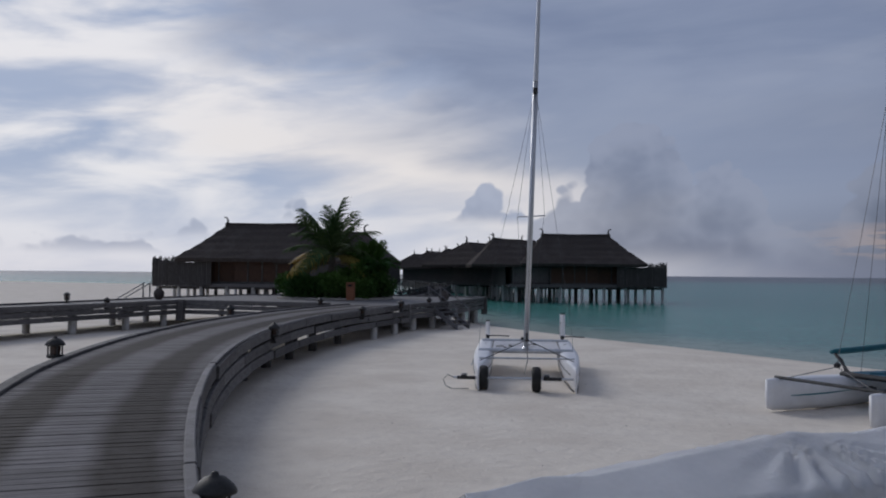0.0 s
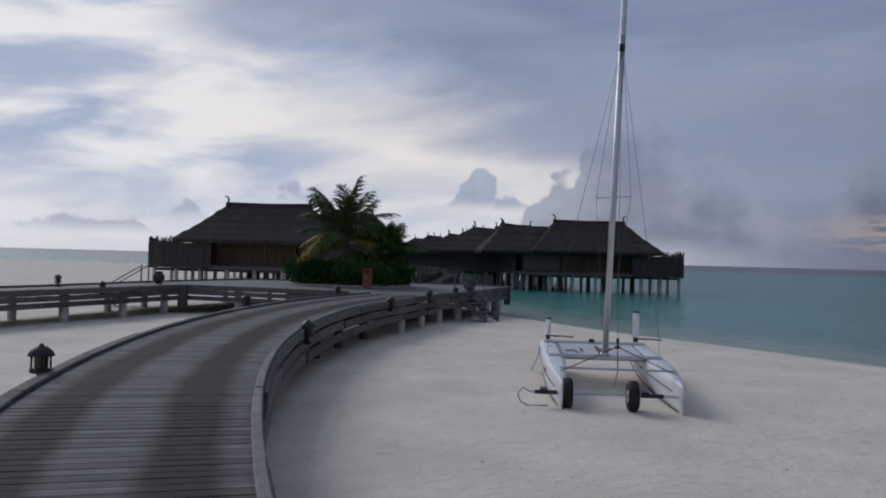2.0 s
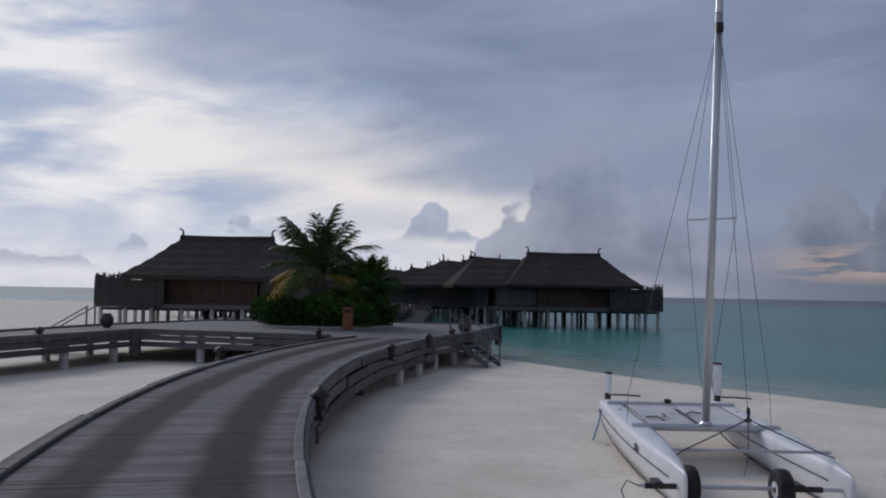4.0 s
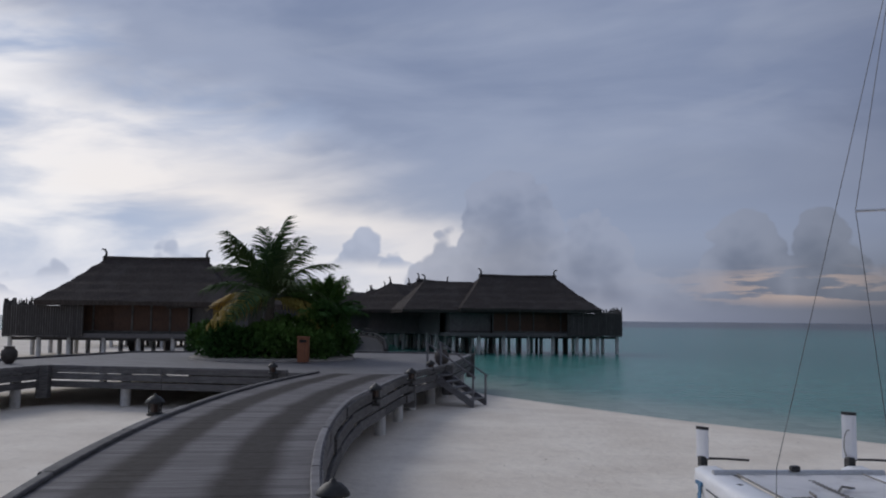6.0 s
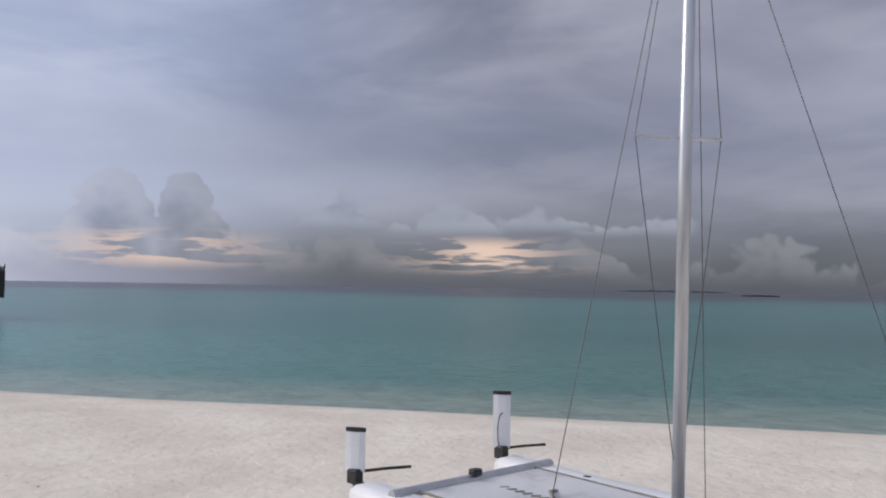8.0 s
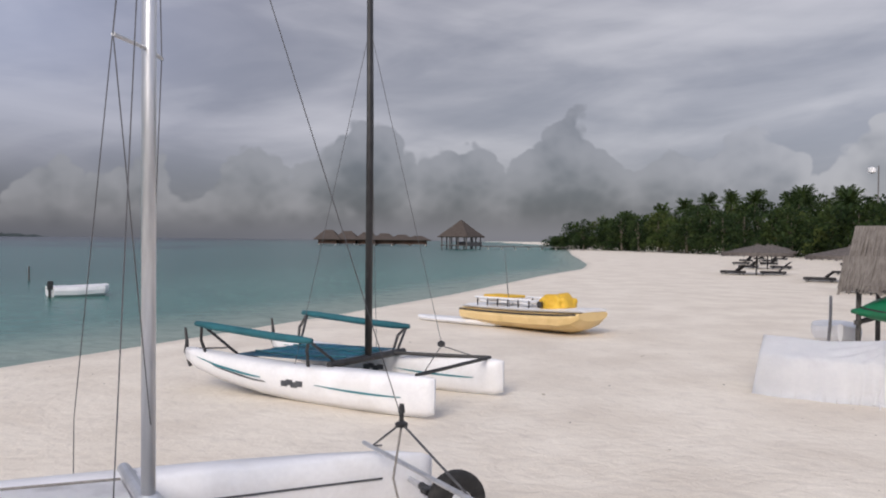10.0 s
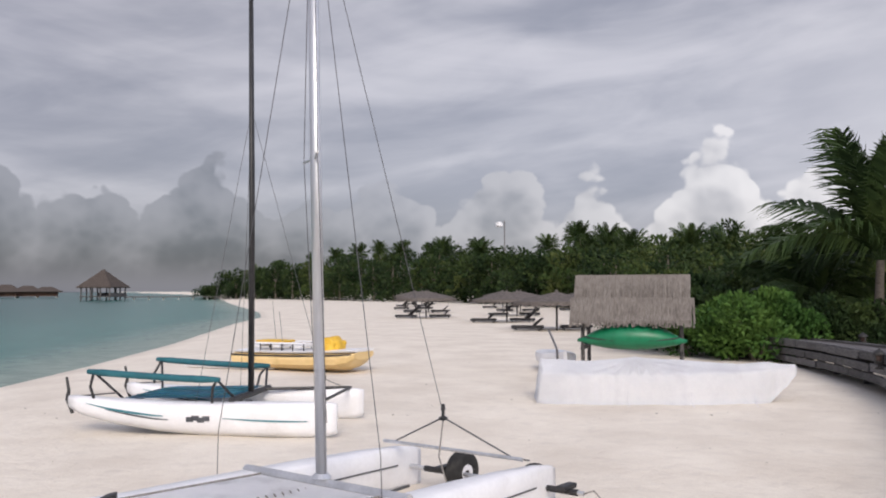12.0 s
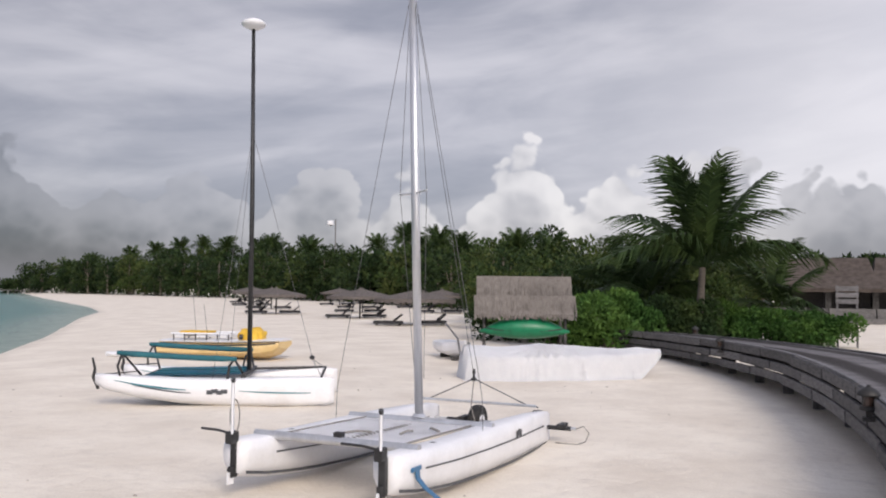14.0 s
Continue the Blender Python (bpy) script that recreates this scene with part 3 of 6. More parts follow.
# ---- boardwalk lamps ----
def build_lantern():
    """Squat dark lantern with a domed cap, four bars and a bracket."""
    la = thing("kerb_lantern", Matrix(), "small dark metal lantern with domed cap fixed beside the kerb", "lantern", "lanterns along the boardwalk")
    bm = bmesh.new()
    lathe(bm, [(0.10, -0.10), (0.125, -0.09), (0.125, -0.05), (0.11, -0.04)], 14)
    part("base", bm, M["lamp"], la)
    bm = bmesh.new()
    lathe(bm, [(0.075, -0.04), (0.08, 0.10)], 12)
    part("glass", bm, M["lampglass"], la, "amber frosted glass")
    bm = bmesh.new()
    lathe(bm, [(0.135, 0.095), (0.15, 0.10), (0.145, 0.125), (0.12, 0.16), (0.075, 0.20), (0.03, 0.215), (0.025, 0.235), (0.004, 0.245)], 16)
    part("cap", bm, M["lamp"], la, soft=True)
    for k in range(4):
        a = math.pi / 4 + k * math.pi / 2
        bm = bmesh.new()
        box(bm, (0.105 * math.cos(a), 0.105 * math.sin(a), 0.03), (0.018, 0.018, 0.15))
        part("bar", bm, M["lamp"], la)
    bm = bmesh.new()
    box(bm, (0, 0, -0.14), (0.07, 0.07, 0.09))
    part("stem", bm, M["lamp"], la)
    bm = bmesh.new()
    box(bm, (0, 0, -0.21), (0.16, 0.16, 0.05))
    part("bracket", bm, M["lamp"], la)
    return la


def build_lamps():
    first = build_lantern()
    spots = []
    for y, c, r, sgn in ((1.7, CR, RR, -1), (16.1, CR, RR, -1), (27.2, CR, RR, -1), (-9.0, CR, RR, -1), (9.75, CL, RL, 1), (22.5, CL, RL, 1), (-5.0, CL, RL, 1)):
        th = theta_of(y)
        e = edge(th, c, r)
        d = (e - Vector(CM)).normalized()
        e = e + d * (0.10 if sgn > 0 else -0.10)
        spots.append((e.x, e.y, (1.25 if sgn > 0 else 1.10) + ramp(y)))
    spots += [(-2.4, 31.2, 1.19), (-1.75, 35.6, 1.19), (-6.3, 33.45, 1.19), (-16.9, 31.6, 1.36), (-14.6, 30.6, 1.19), (-17.4, 27.0, 1.19)]
    for i, s in enumerate(spots):
        m = Matrix.Translation(s)
        if i == 0:
            first.matrix_basis = m
        else:
            copy_thing(first, m)


# ---- villas ----
def horn(bm, x, y, z, s=1.0):
    """Curled ridge finial."""
    pts = [(x, y, z - 0.15), (x, y, z + 0.15), (x - 0.05 * s, y, z + 0.38), (x + 0.05 * s, y, z + 0.58), (x + 0.22 * s, y, z + 0.66), (x + 0.32 * s, y, z + 0.60)]
    tube(bm, pts, [0.14, 0.10, 0.075, 0.07, 0.055, 0.02], 8)


def hip_roof(bm, lx, ly, rid, z0, z1, x=0, y=0, sag=0.12, n=10, rng=None):
    """A thatched hip roof with slightly hollow slopes, thick eave and ragged edge."""
    rng = rng or random.Random(1)
    rings = []
    for i in range(n + 1):
        k = i / n
        w = (1 - k) * lx / 2 + k * rid / 2
        d = (1 - k) * ly / 2 + k * 0.14
        z = z0 + (z1 - z0) * k - sag * math.sin(math.pi * k) + 0.05 * (i % 2 == 0) * (0 < i < n)
        ring = []
        for cx, cy in ((-1, -1), (1, -1), (1, 1), (-1, 1)):
            nx = 8
            for s in range(nx):
                u = s / nx
                if (cx, cy) == (-1, -1):
                    p = (-w + 2 * w * u, -d)
                elif (cx, cy) == (1, -1):
                    p = (w, -d + 2 * d * u)
                elif (cx, cy) == (1, 1):
                    p = (w - 2 * w * u, d)
                else:
                    p = (-w, d - 2 * d * u)
                ring.append((x + p[0], y + p[1], z + rng.uniform(-0.03, 0.03)))
        rings.append(ring)
    under = [(px * 1.0 - (px - x) * 0.02, py - (py - y) * 0.02, z0 - 0.28 + rng.uniform(-0.05, 0.05)) for px, py, pz in rings[0]]
    inner = [(x + (px - x) * 0.93, y + (py - y) * 0.93, z0 + 0.05) for px, py, pz in rings[0]]
    loft(bm, [inner, under] + rings)


def build_villa(name, m, label, mirror=1, shared=None):
    v = thing(name, m, label, "villa", "stilt villas")
    s = mirror
    rng = random.Random(len(label))
    zf = 1.55
    bm = bmesh.new()
    hip_roof(bm, 12.6, 9.2, 6.9, 3.62, 6.55, rng=rng)
    roof = part("roof", bm, M["thatch"], v, "dark hip roof of weathered thatch")
    bm = bmesh.new()
    tube(bm, [(-3.6, 0, 6.58), (0, 0, 6.52), (3.6, 0, 6.58)], 0.2, 8)
    part("ridge_roll", bm, M["thatch"], roof)
    for e in (-1, 1):
        bm = bmesh.new()
        horn(bm, 3.45 * e, 0, 6.6, e)
        part("finial", bm, M["pole"], roof)
    # lower roof of the entrance wing
    bm = bmesh.new()
    hip_roof(bm, 9.4, 8.6, 4.4, 3.50, 6.05, -6.4 * s, 0.5, 0.10, 8, rng)
    part("wing_roof", bm, M["thatch"], v)
    bm = bmesh.new()
    horn(bm, -8.5 * s, 0.5, 6.0, -s)
    part("finial", bm, M["pole"], v)
    # floor
    bm = bmesh.new()
    box(bm, (-0.6 * s, 0, zf - 0.14), (13.6, 8.0, 0.28))
    part("floor_slab", bm, M["greywall"], v)
    # walls: panels between posts
    for x0, x1, y, mt in ((-3.2, 1.6, -3.5, "wall"), (1.6, 4.4, -3.1, "wall"), (-6.8, -3.2, -2.9, "greywall")):
        n = max(2, round((x1 - x0) / 1.2))
        for i in range(n):
            a, b = x0 + (x1 - x0) * i / n, x0 + (x1 - x0) * (i + 1) / n
            bm = bmesh.new()
            box(bm, ((a + b) / 2 * s, y, (zf + 3.5) / 2), (b - a - 0.08, 0.10, 3.5 - zf))
            part("wall_panel", bm, M[mt], v)
            bm = bmesh.new()
            box(bm, (a * s, y - 0.03, (zf + 3.5) / 2), (0.12, 0.14, 3.5 - zf))
            part("wall_post", bm, M["beam" if mt == "wall" else "greywall"], v)
        bm = bmesh.new()
        box(bm, ((x0 + x1) / 2 * s, y - 0.08, zf + 0.08), (x1 - x0, 0.1, 0.18))
        part("sill_beam", bm, M["beam"], v)
    for x, w in ((-6.8, 6.2), (4.4, 6.4)):
        bm = bmesh.new()
        box(bm, (x * s, 0.2, (zf + 3.5) / 2), (0.12, w, 3.5 - zf))
        part("end_wall", bm, M["greywall"], v)
    bm = bmesh.new()
    box(bm, (-1.2 * s, 3.4, (zf + 3.5) / 2), (11.0, 0.12, 3.5 - zf))
    part("back_wall", bm, M["greywall"], v)
    # fenced terrace
    bm = bmesh.new()
    box(bm, (6.32 * s, -0.75, zf - 0.1), (3.9, 6.7, 0.2))
    part("terrace_floor", bm, M["greywall"], v)
    pole = None
    for (ax, ay), (bx, by) in (((3.3, -4.1), (8.3, -4.1)), ((8.3, -4.1), (8.3, 2.6))):
        ln = math.hypot(bx - ax, by - ay)
        n = int(ln / 0.15)
        for i in range(n):
            k = (i + 0.5) / n
            h = rng.uniform(1.8, 2.3)
            if pole is None:
                b2 = bmesh.new()
                tube(b2, [(0, 0, -0.12), (0, 0, 1)], 0.042, 6)
                pole = finish("fence_pole", b2, M["pole"])
            share("fence_pole", pole, v, Matrix.Translation(((ax + (bx - ax) * k) * s, ay + (by - ay) * k, zf)) @ Matrix.Diagonal((1, 1, h, 1)))
        bm = bmesh.new()
        box(bm, ((ax + bx) / 2 * s, (ay + by) / 2, zf + 0.80), (max(0.06, abs(bx - ax)), max(0.06, abs(by - ay)), 1.86))
        part("fence_screen", bm, M["fence"], v)
    # stilts
    for x in (-6.6, -4.4, -2.2, 0, 2.2, 4.4, 6.3, 8.1):
        for y in (-3.4, 0, 3.0):
            bm = bmesh.new()
            tube(bm, [(x * s, y, -2.2), (x * s, y, zf - 0.25)], 0.15, 10)
            part("stilt", bm, M["pile"], v)
    # dark boards added under the floor to stand in for the shade there
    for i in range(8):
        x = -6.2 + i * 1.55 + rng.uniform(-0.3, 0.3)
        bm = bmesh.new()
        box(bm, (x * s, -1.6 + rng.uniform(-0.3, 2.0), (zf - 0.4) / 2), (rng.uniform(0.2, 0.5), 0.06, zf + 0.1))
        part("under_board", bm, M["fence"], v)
    for y in (-3.4, 0.0, 3.0):
        bm = bmesh.new()
        box(bm, (0.75 * s, y, zf - 0.36), (14.9, 0.16, 0.2))
        part("floor_beam", bm, M["beam"], v)
    return v


def build_villas():
    build_villa("villa", Matrix.Translation((-19.6, 68.5, 0)), "dark thatched villa on stilts with fenced terrace standing over sand", -1)
    b = build_villa("villa", Matrix.Translation((7.8, 86.0, 0)) @ Matrix.Rotation(radians(8), 4, "Z"), "dark thatched villa on white stilts standing in the lagoon", 1)
    fence = thing("boundary_fence", Matrix(), "long weathered grey board fence on stilts beside the water villas", "fence")
    a, e = Vector((0.6, 83.4)), Vector((-9.0, 133.0))
    ln = (e - a).length
    k = (e - a) / ln
    ang = math.atan2(k.y, k.x)
    bm = bmesh.new()
    box(bm, (0, 0, 0), (0.40, 0.04, 1.0))
    board = finish("board", bm, M["greywall"])
    rng = random.Random(12)
    for i in range(int(ln / 0.42)):
        p = a + k * (i + 0.5) * 0.42
        h = 2.05 + rng.uniform(-0.05, 0.08)
        share("board", board, fence, Matrix.Translation((p.x + rng.uniform(-0.015, 0.015), p.y, 1.25 + h / 2)) @ Matrix.Rotation(ang, 4, "Z") @ Matrix.Diagonal((1, 1, h, 1)))
    for z in (1.4, 2.9):
        bm = bmesh.new()
        box(bm, (ln / 2, -0.07, z), (ln, 0.08, 0.12), Matrix.Translation((a.x, a.y, 0)) @ Matrix.Rotation(ang, 4, "Z"))
        part("fence_rail", bm, M["beam"], fence)
    for i in range(14):
        p = a + k * (i + 0.3) * ln / 14
        bm = bmesh.new()
        tube(bm, [(p.x, p.y, -2.2), (p.x, p.y, 1.4)], 0.15, 8)
        part("stilt", bm, M["pile"], fence)
    for x, y, r in ((-20.8, 87.0, -4), (-22.6, 108.5, -8)):
        copy_thing(b, Matrix.Translation((x, y, 0)) @ Matrix.Rotation(radians(r), 4, "Z"))
    for x, y, r in ((0.6, 98.5, 62), (-0.4, 109.5, 64), (-2.6, 120.5, 66), (-5.6, 131.5, 68), (-9.4, 143.0, 72), (-14.5, 156.0, 76), (-30.0, 150.0, 30)):
        copy_thing(b, Matrix.Translation((x, y, 0)) @ Matrix.Rotation(radians(r), 4, "Z"))


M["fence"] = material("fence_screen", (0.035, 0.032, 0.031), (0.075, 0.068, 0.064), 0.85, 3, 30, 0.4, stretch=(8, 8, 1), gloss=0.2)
M["platdeck"] = material("platform_deck", (0.10, 0.097, 0.099), (0.20, 0.195, 0.20), 0.75, 1.2, 18.0, 0.3, world_space=True, stretch=(1, 6, 1), gloss=0.3, stain=(0.12, 0.115, 0.115), stain_scale=0.5)
build_boardwalk()
build_platform()
build_stairs((-1.46, 36.5, 0), radians(-28), "grey timber beach stairs with handrails leading down to sand")
build_stairs((-16.55, 38.2, 0), radians(186), "grey timber steps with handrails down to inland sand")
build_lamps()
build_villas()


# ---- boats ----
M.update(
    gel=material("white_gelcoat", (0.74, 0.745, 0.77), (0.82, 0.825, 0.845), 0.35, 2, 20, 0.03, stain=(0.55, 0.53, 0.50), stain_scale=1.6, stain_amount=0.25),
    tramp=material("white_mesh", (0.83, 0.84, 0.87), (0.90, 0.905, 0.93), 0.8, 3, 120, 0.3, stain=(0.5, 0.5, 0.52), stain_scale=2),
    alu=material("aluminium", (0.50, 0.51, 0.53), (0.66, 0.67, 0.69), 0.38, 3, 40, 0.05, metal=0.75, stretch=(1, 1, 0.1)),
    black=material("black_plastic", (0.012, 0.012, 0.013), (0.03, 0.03, 0.032), 0.5, 8, 80, 0.1),
    rubber=material("tyre_rubber", (0.010, 0.010, 0.010), (0.024, 0.023, 0.022), 0.8, 10, 80, 0.3, stain=(0.10, 0.09, 0.08), stain_scale=5, stain_amount=0.3),
    rope=material("rope", (0.16, 0.15, 0.14), (0.30, 0.28, 0.26), 0.85, 30, 120, 0.3),
    wire=material("stay_wire", (0.07, 0.07, 0.075), (0.12, 0.12, 0.125), 0.5, metal=0.4, bump=0),
    teal=material("teal_cloth", (0.008, 0.085, 0.11), (0.014, 0.13, 0.16), 0.75, 4, 90, 0.3, stain=(0.03, 0.16, 0.19), stain_scale=3),
    blue=material("blue_mesh", (0.006, 0.15, 0.26), (0.012, 0.22, 0.36), 0.38, 3, 110, 0.3, stain=(0.02, 0.07, 0.12), stain_scale=2.5),
    tealpaint=material("teal_stripe", (0.02, 0.16, 0.20), (0.03, 0.20, 0.24), 0.4, bump=0),
    greystripe=material("grey_stripe", (0.05, 0.055, 0.065), (0.09, 0.095, 0.105), 0.5, bump=0),
    yellow=material("yellow_gelcoat", (0.68, 0.49, 0.23), (0.78, 0.58, 0.29), 0.4, 2, 30, 0.05, stain=(0.45, 0.3, 0.1)),
    tarpyellow=material("yellow_tarp", (0.62, 0.36, 0.03), (0.75, 0.47, 0.05), 0.6, 4, 40, 0.4, bump_dist=0.03),
    tarp=material("white_tarp", (0.86, 0.87, 0.89), (0.92, 0.925, 0.94), 0.65, 2.5, 18, 0.5, stain=(0.74, 0.74, 0.77), bump_dist=0.03),
    green=material("green_hull", (0.0, 0.13, 0.055), (0.005, 0.19, 0.085), 0.4, 3, 30, 0.08),
    bluefin=material("blue_plate", (0.03, 0.12, 0.24), (0.05, 0.16, 0.30), 0.4, bump=0.05),
)


def hull_rings(length, width, stations, seg=7):
    """Cross sections of a slim hull along x, bow at 0. Stations: (place, half width, keel, deck)."""
    rings = []
    for s, w, k, d in stations:
        x, w = s * length, w * width
        ring = []
        mid = k + (d - k) * 0.42
        for a, b in ((1.0, d), (1.04, (mid + d) / 2 + 0.02), (0.98, mid), (0.72, k + (mid - k) * 0.45), (0.2, k)):
            ring.append((x, w * a, b))
        for a, b in ((0.2, k), (0.72, k + (mid - k) * 0.45), (0.98, mid), (1.04, (mid + d) / 2 + 0.02), (1.0, d)):
            ring.append((x, -w * a, b))
        ring.append((x, -w * 0.55, d + 0.035))
        ring.append((x, w * 0.55, d + 0.035))
        rings.append(ring)
    return rings


CAT_ST = ((0, 0.04, 0.06, 0.52), (0.02, 0.12, 0.05, 0.56), (0.08, 0.34, 0.03, 0.60), (0.2, 0.66, 0.02, 0.615), (0.36, 0.92, 0.0, 0.615),
          (0.55, 1.0, 0.0, 0.60), (0.75, 0.98, 0.03, 0.58), (0.9, 0.92, 0.10, 0.585), (0.985, 0.86, 0.17, 0.59), (1.0, 0.72, 0.22, 0.56))


def hull_line(stations, length, width, frac, side, s0, s1, n=14, off=0.006):
    """Points that follow a hull's flank at a fraction of its height."""
    pts = []
    for i in range(n + 1):
        s = s0 + (s1 - s0) * i / n
        for a, b in zip(stations, stations[1:]):
            if a[0] <= s <= b[0]:
                q = (s - a[0]) / (b[0] - a[0])
                w = a[1] + (b[1] - a[1]) * q
                k = a[2] + (b[2] - a[2]) * q
                d = a[3] + (b[3] - a[3]) * q
                break
        fr = frac(q=(s - s0) / (s1 - s0)) if callable(frac) else frac
        f = 1.0 + 0.04 * math.sin(max(0, min(1, (fr - 0.42) / 0.58)) * math.pi) if fr >= 0.42 else 0.72 + 0.26 * (fr / 0.42)
        pts.append(Vector((s * length, side * (w * width * f + off), k + (d - k) * fr)))
    return pts


def ribbon(bm, pts, h, t=0.004):
    """A thin strip of height h (number, or by fraction) along points."""
    n = len(pts)
    rings = []
    for i, p in enumerate(pts):
        hh = h(i / (n - 1)) if callable(h) else h
        rings.append([(p.x, p.y - t, p.z - hh / 2), (p.x, p.y + t, p.z - hh / 2), (p.x, p.y + t, p.z + hh / 2), (p.x, p.y - t, p.z + hh / 2)])
    loft(bm, rings)
    return bm


def wheel(parent, at, r=0.27, w=0.20):
    m = Matrix.Translation(at) @ Matrix.Rotation(math.pi / 2, 4, "X")
    bm = bmesh.new()
    lathe(bm, [(r * 0.45, -w * 0.42), (r * 0.80, -w * 0.5), (r * 0.95, -w * 0.38), (r, -w * 0.15), (r, w * 0.15), (r * 0.95, w * 0.38), (r * 0.80, w * 0.5), (r * 0.45, w * 0.42)], 24, m)
    ty = part("wheel", bm, M["rubber"], parent, "fat black beach wheel", soft=True)
    bm = bmesh.new()
    lathe(bm, [(r * 0.44, -w * 0.30), (r * 0.40, -w * 0.45), (r * 0.15, -w * 0.42), (r * 0.12, w * 0.42), (r * 0.40, w * 0.45), (r * 0.44, w * 0.30)], 16, m)
    part("rim", bm, M["gel"], ty, "pale plastic rim")


def build_catamaran():
    """Local x runs from bow to stern, y across; origin under the bow beam's middle."""
    c = thing("catamaran", Matrix.Translation((2.66, 15.0, 0.0)) @ Matrix.Rotation(radians(90.5), 4, "Z"), "white beach catamaran with bare silver mast parked on sand", "catamaran", "beached sailing boats")
    L, W = 5.72, 0.215

    def lift(x):
        return 0.035 * (x - 2.86)            # bows down on the trolley

    for y in (-1.04, 1.04):
        bm = bmesh.new()
        rings = [[(px, py + y, pz + lift(px)) for px, py, pz in r] for r in hull_rings(L, W, CAT_ST)]
        loft(bm, rings)
        bmesh.ops.triangulate(bm, faces=[f for f in bm.faces if len(f.verts) > 4])
        h = part("hull", bm, M["gel"], c, "glossy white hull", soft=True)
        for e in (-1, 1):
            for fr, hh, nm, s0, s1 in ((0.12, 0.035, "keel_stripe", 0.05, 0.99), (0.66, 0.018, "pinstripe", 0.1, 0.9)):
                bm = bmesh.new()
                ribbon(bm, [p + Vector((0, y, lift(p.x))) for p in hull_line(CAT_ST, L, W, fr, e, s0, s1)], hh)
                part(nm, bm, M["greystripe"], h)
        bm = bmesh.new()
        lathe(bm, [(0.06, 0), (0.065, 0.012), (0.02, 0.02)], 14, Matrix.Translation((4.55, y, 0.66)))
        part("hatch", bm, M["black"], h)
        # rudder: stock, raised blade, tiller
        rx, top = (5.84, 1.21) if y > 0 else (5.76, 1.43)
        ca, sa = (0.87, 0.5) if y > 0 else (0.78, 0.62)
        bm = bmesh.new()
        soft_box(bm, (rx - 0.06, y, 0.50), (0.09, 0.085, 0.42), 0.02)
        soft_box(bm, (rx, y, 0.75), (0.15, 0.10, 0.15), 0.02)
        soft_box(bm, (rx - 0.02, y, 0.34), (0.12, 0.06, 0.14), 0.02)
        st = part("rudder_stock", bm, M["black"], c, "black rudder casting")
        for nm, z0, z1, g, mt, lb in (("rudder_blade", 0.80, top - 0.02, 0.0, "gel", "white rudder blade"), ("blade_tip", top - 0.02, top + 0.02, 0.005, "black", "")):
            bm = bmesh.new()
            prof = ((-0.10 - g, -0.010), (-0.05, -0.022 - g), (0.04, -0.020 - g), (0.10 + g, -0.008), (0.10 + g, 0.008), (0.04, 0.020 + g), (-0.05, 0.022 + g), (-0.10 - g, 0.010))
            loft(bm, [[(rx + ca * p - sa * q, y + sa * p + ca * q, z) for p, q in prof] for z in (z0, z1)])
            part(nm, bm, M[mt], st, lb)
        bm = bmesh.new()
        loft(bm, [[(rx + 0.02 + p * 0.5, y + q, z) for p, q in ((-0.10, -0.012), (0.10, -0.012), (0.10, 0.012), (-0.10, 0.012))] for z in (0.20, 0.34)])
        part("lower_blade", bm, M["gel"], st)
        bm = bmesh.new()
        tube(bm, [(rx, y, 0.79), (rx - 0.10, y - 0.30, 0.80), (rx - 0.16, y - 0.60, 0.79)], 0.016, 8)
        part("tiller", bm, M["black"], st)
        if y > 0:
            continue
        bm = bmesh.new()
        pts = [(5.74, y + 0.02 + 0.07 * math.sin(a), 1.0 + 0.2 * math.cos(a)) for a in [i * 2 * math.pi / 18 for i in range(19)]]
        tube(bm, pts, 0.008, 6)
        part("rope_coil", bm, M["rope"], c)
    # beams
    for x, z, r, nm in ((2.86, 0.635, 0.058, "main_beam"), (5.14, 0.70, 0.055, "rear_beam")):
        bm = bmesh.new()
        tube(bm, [(x, -1.16, z), (x, 1.16, z)], r, 12)
        part(nm, bm, M["alu"], c, "silver cross beam")
        for y in (-1.04, 1.04):
            bm = bmesh.new()
            soft_box(bm, (x, y, z - 0.02), (0.17, 0.12, 0.05), 0.012)
            part("beam_strap", bm, M["alu"], c)
    bm = bmesh.new()
    tube(bm, [(0.72, -1.05, 0.66), (0.72, 1.05, 0.66)], 0.022, 10)
    part("bow_bar", bm, M["alu"], c)
    # trampoline with its lacing
    bm = bmesh.new()
    n = 10
    vs = [[bm.verts.new((2.93 + 2.15 * i / n, -0.84 + 1.68 * j / n, 0.632 + 0.068 * i / n - 0.035 * math.sin(math.pi * i / n) * math.sin(math.pi * j / n))) for j in range(n + 1)] for i in range(n + 1)]
    for i in range(n):
        for j in range(n):
            bm.faces.new((vs[i][j], vs[i + 1][j], vs[i + 1][j + 1], vs[i][j + 1]))
    r = bmesh.ops.solidify(bm, geom=list(bm.faces), thickness=0.012)
    tr = part("trampoline", bm, M["tramp"], c, "white trampoline mesh with lacing")
    for i in range(18):
        bm = bmesh.new()
        x = 3.05 + i * 0.1
        tube(bm, [(x, -0.04, 0.618 + 0.032 * (x - 2.93)), (x + 0.05, 0.04, 0.618 + 0.032 * (x - 2.93))], 0.009, 5)
        part("lacing", bm, M["rope"], tr)
    for y in (-0.85, 0.85):
        bm = bmesh.new()
        tube(bm, [(2.93, y, 0.64), (5.09, y, 0.705)], 0.012, 6)
        part("edge_rope", bm, M["rope"], tr)
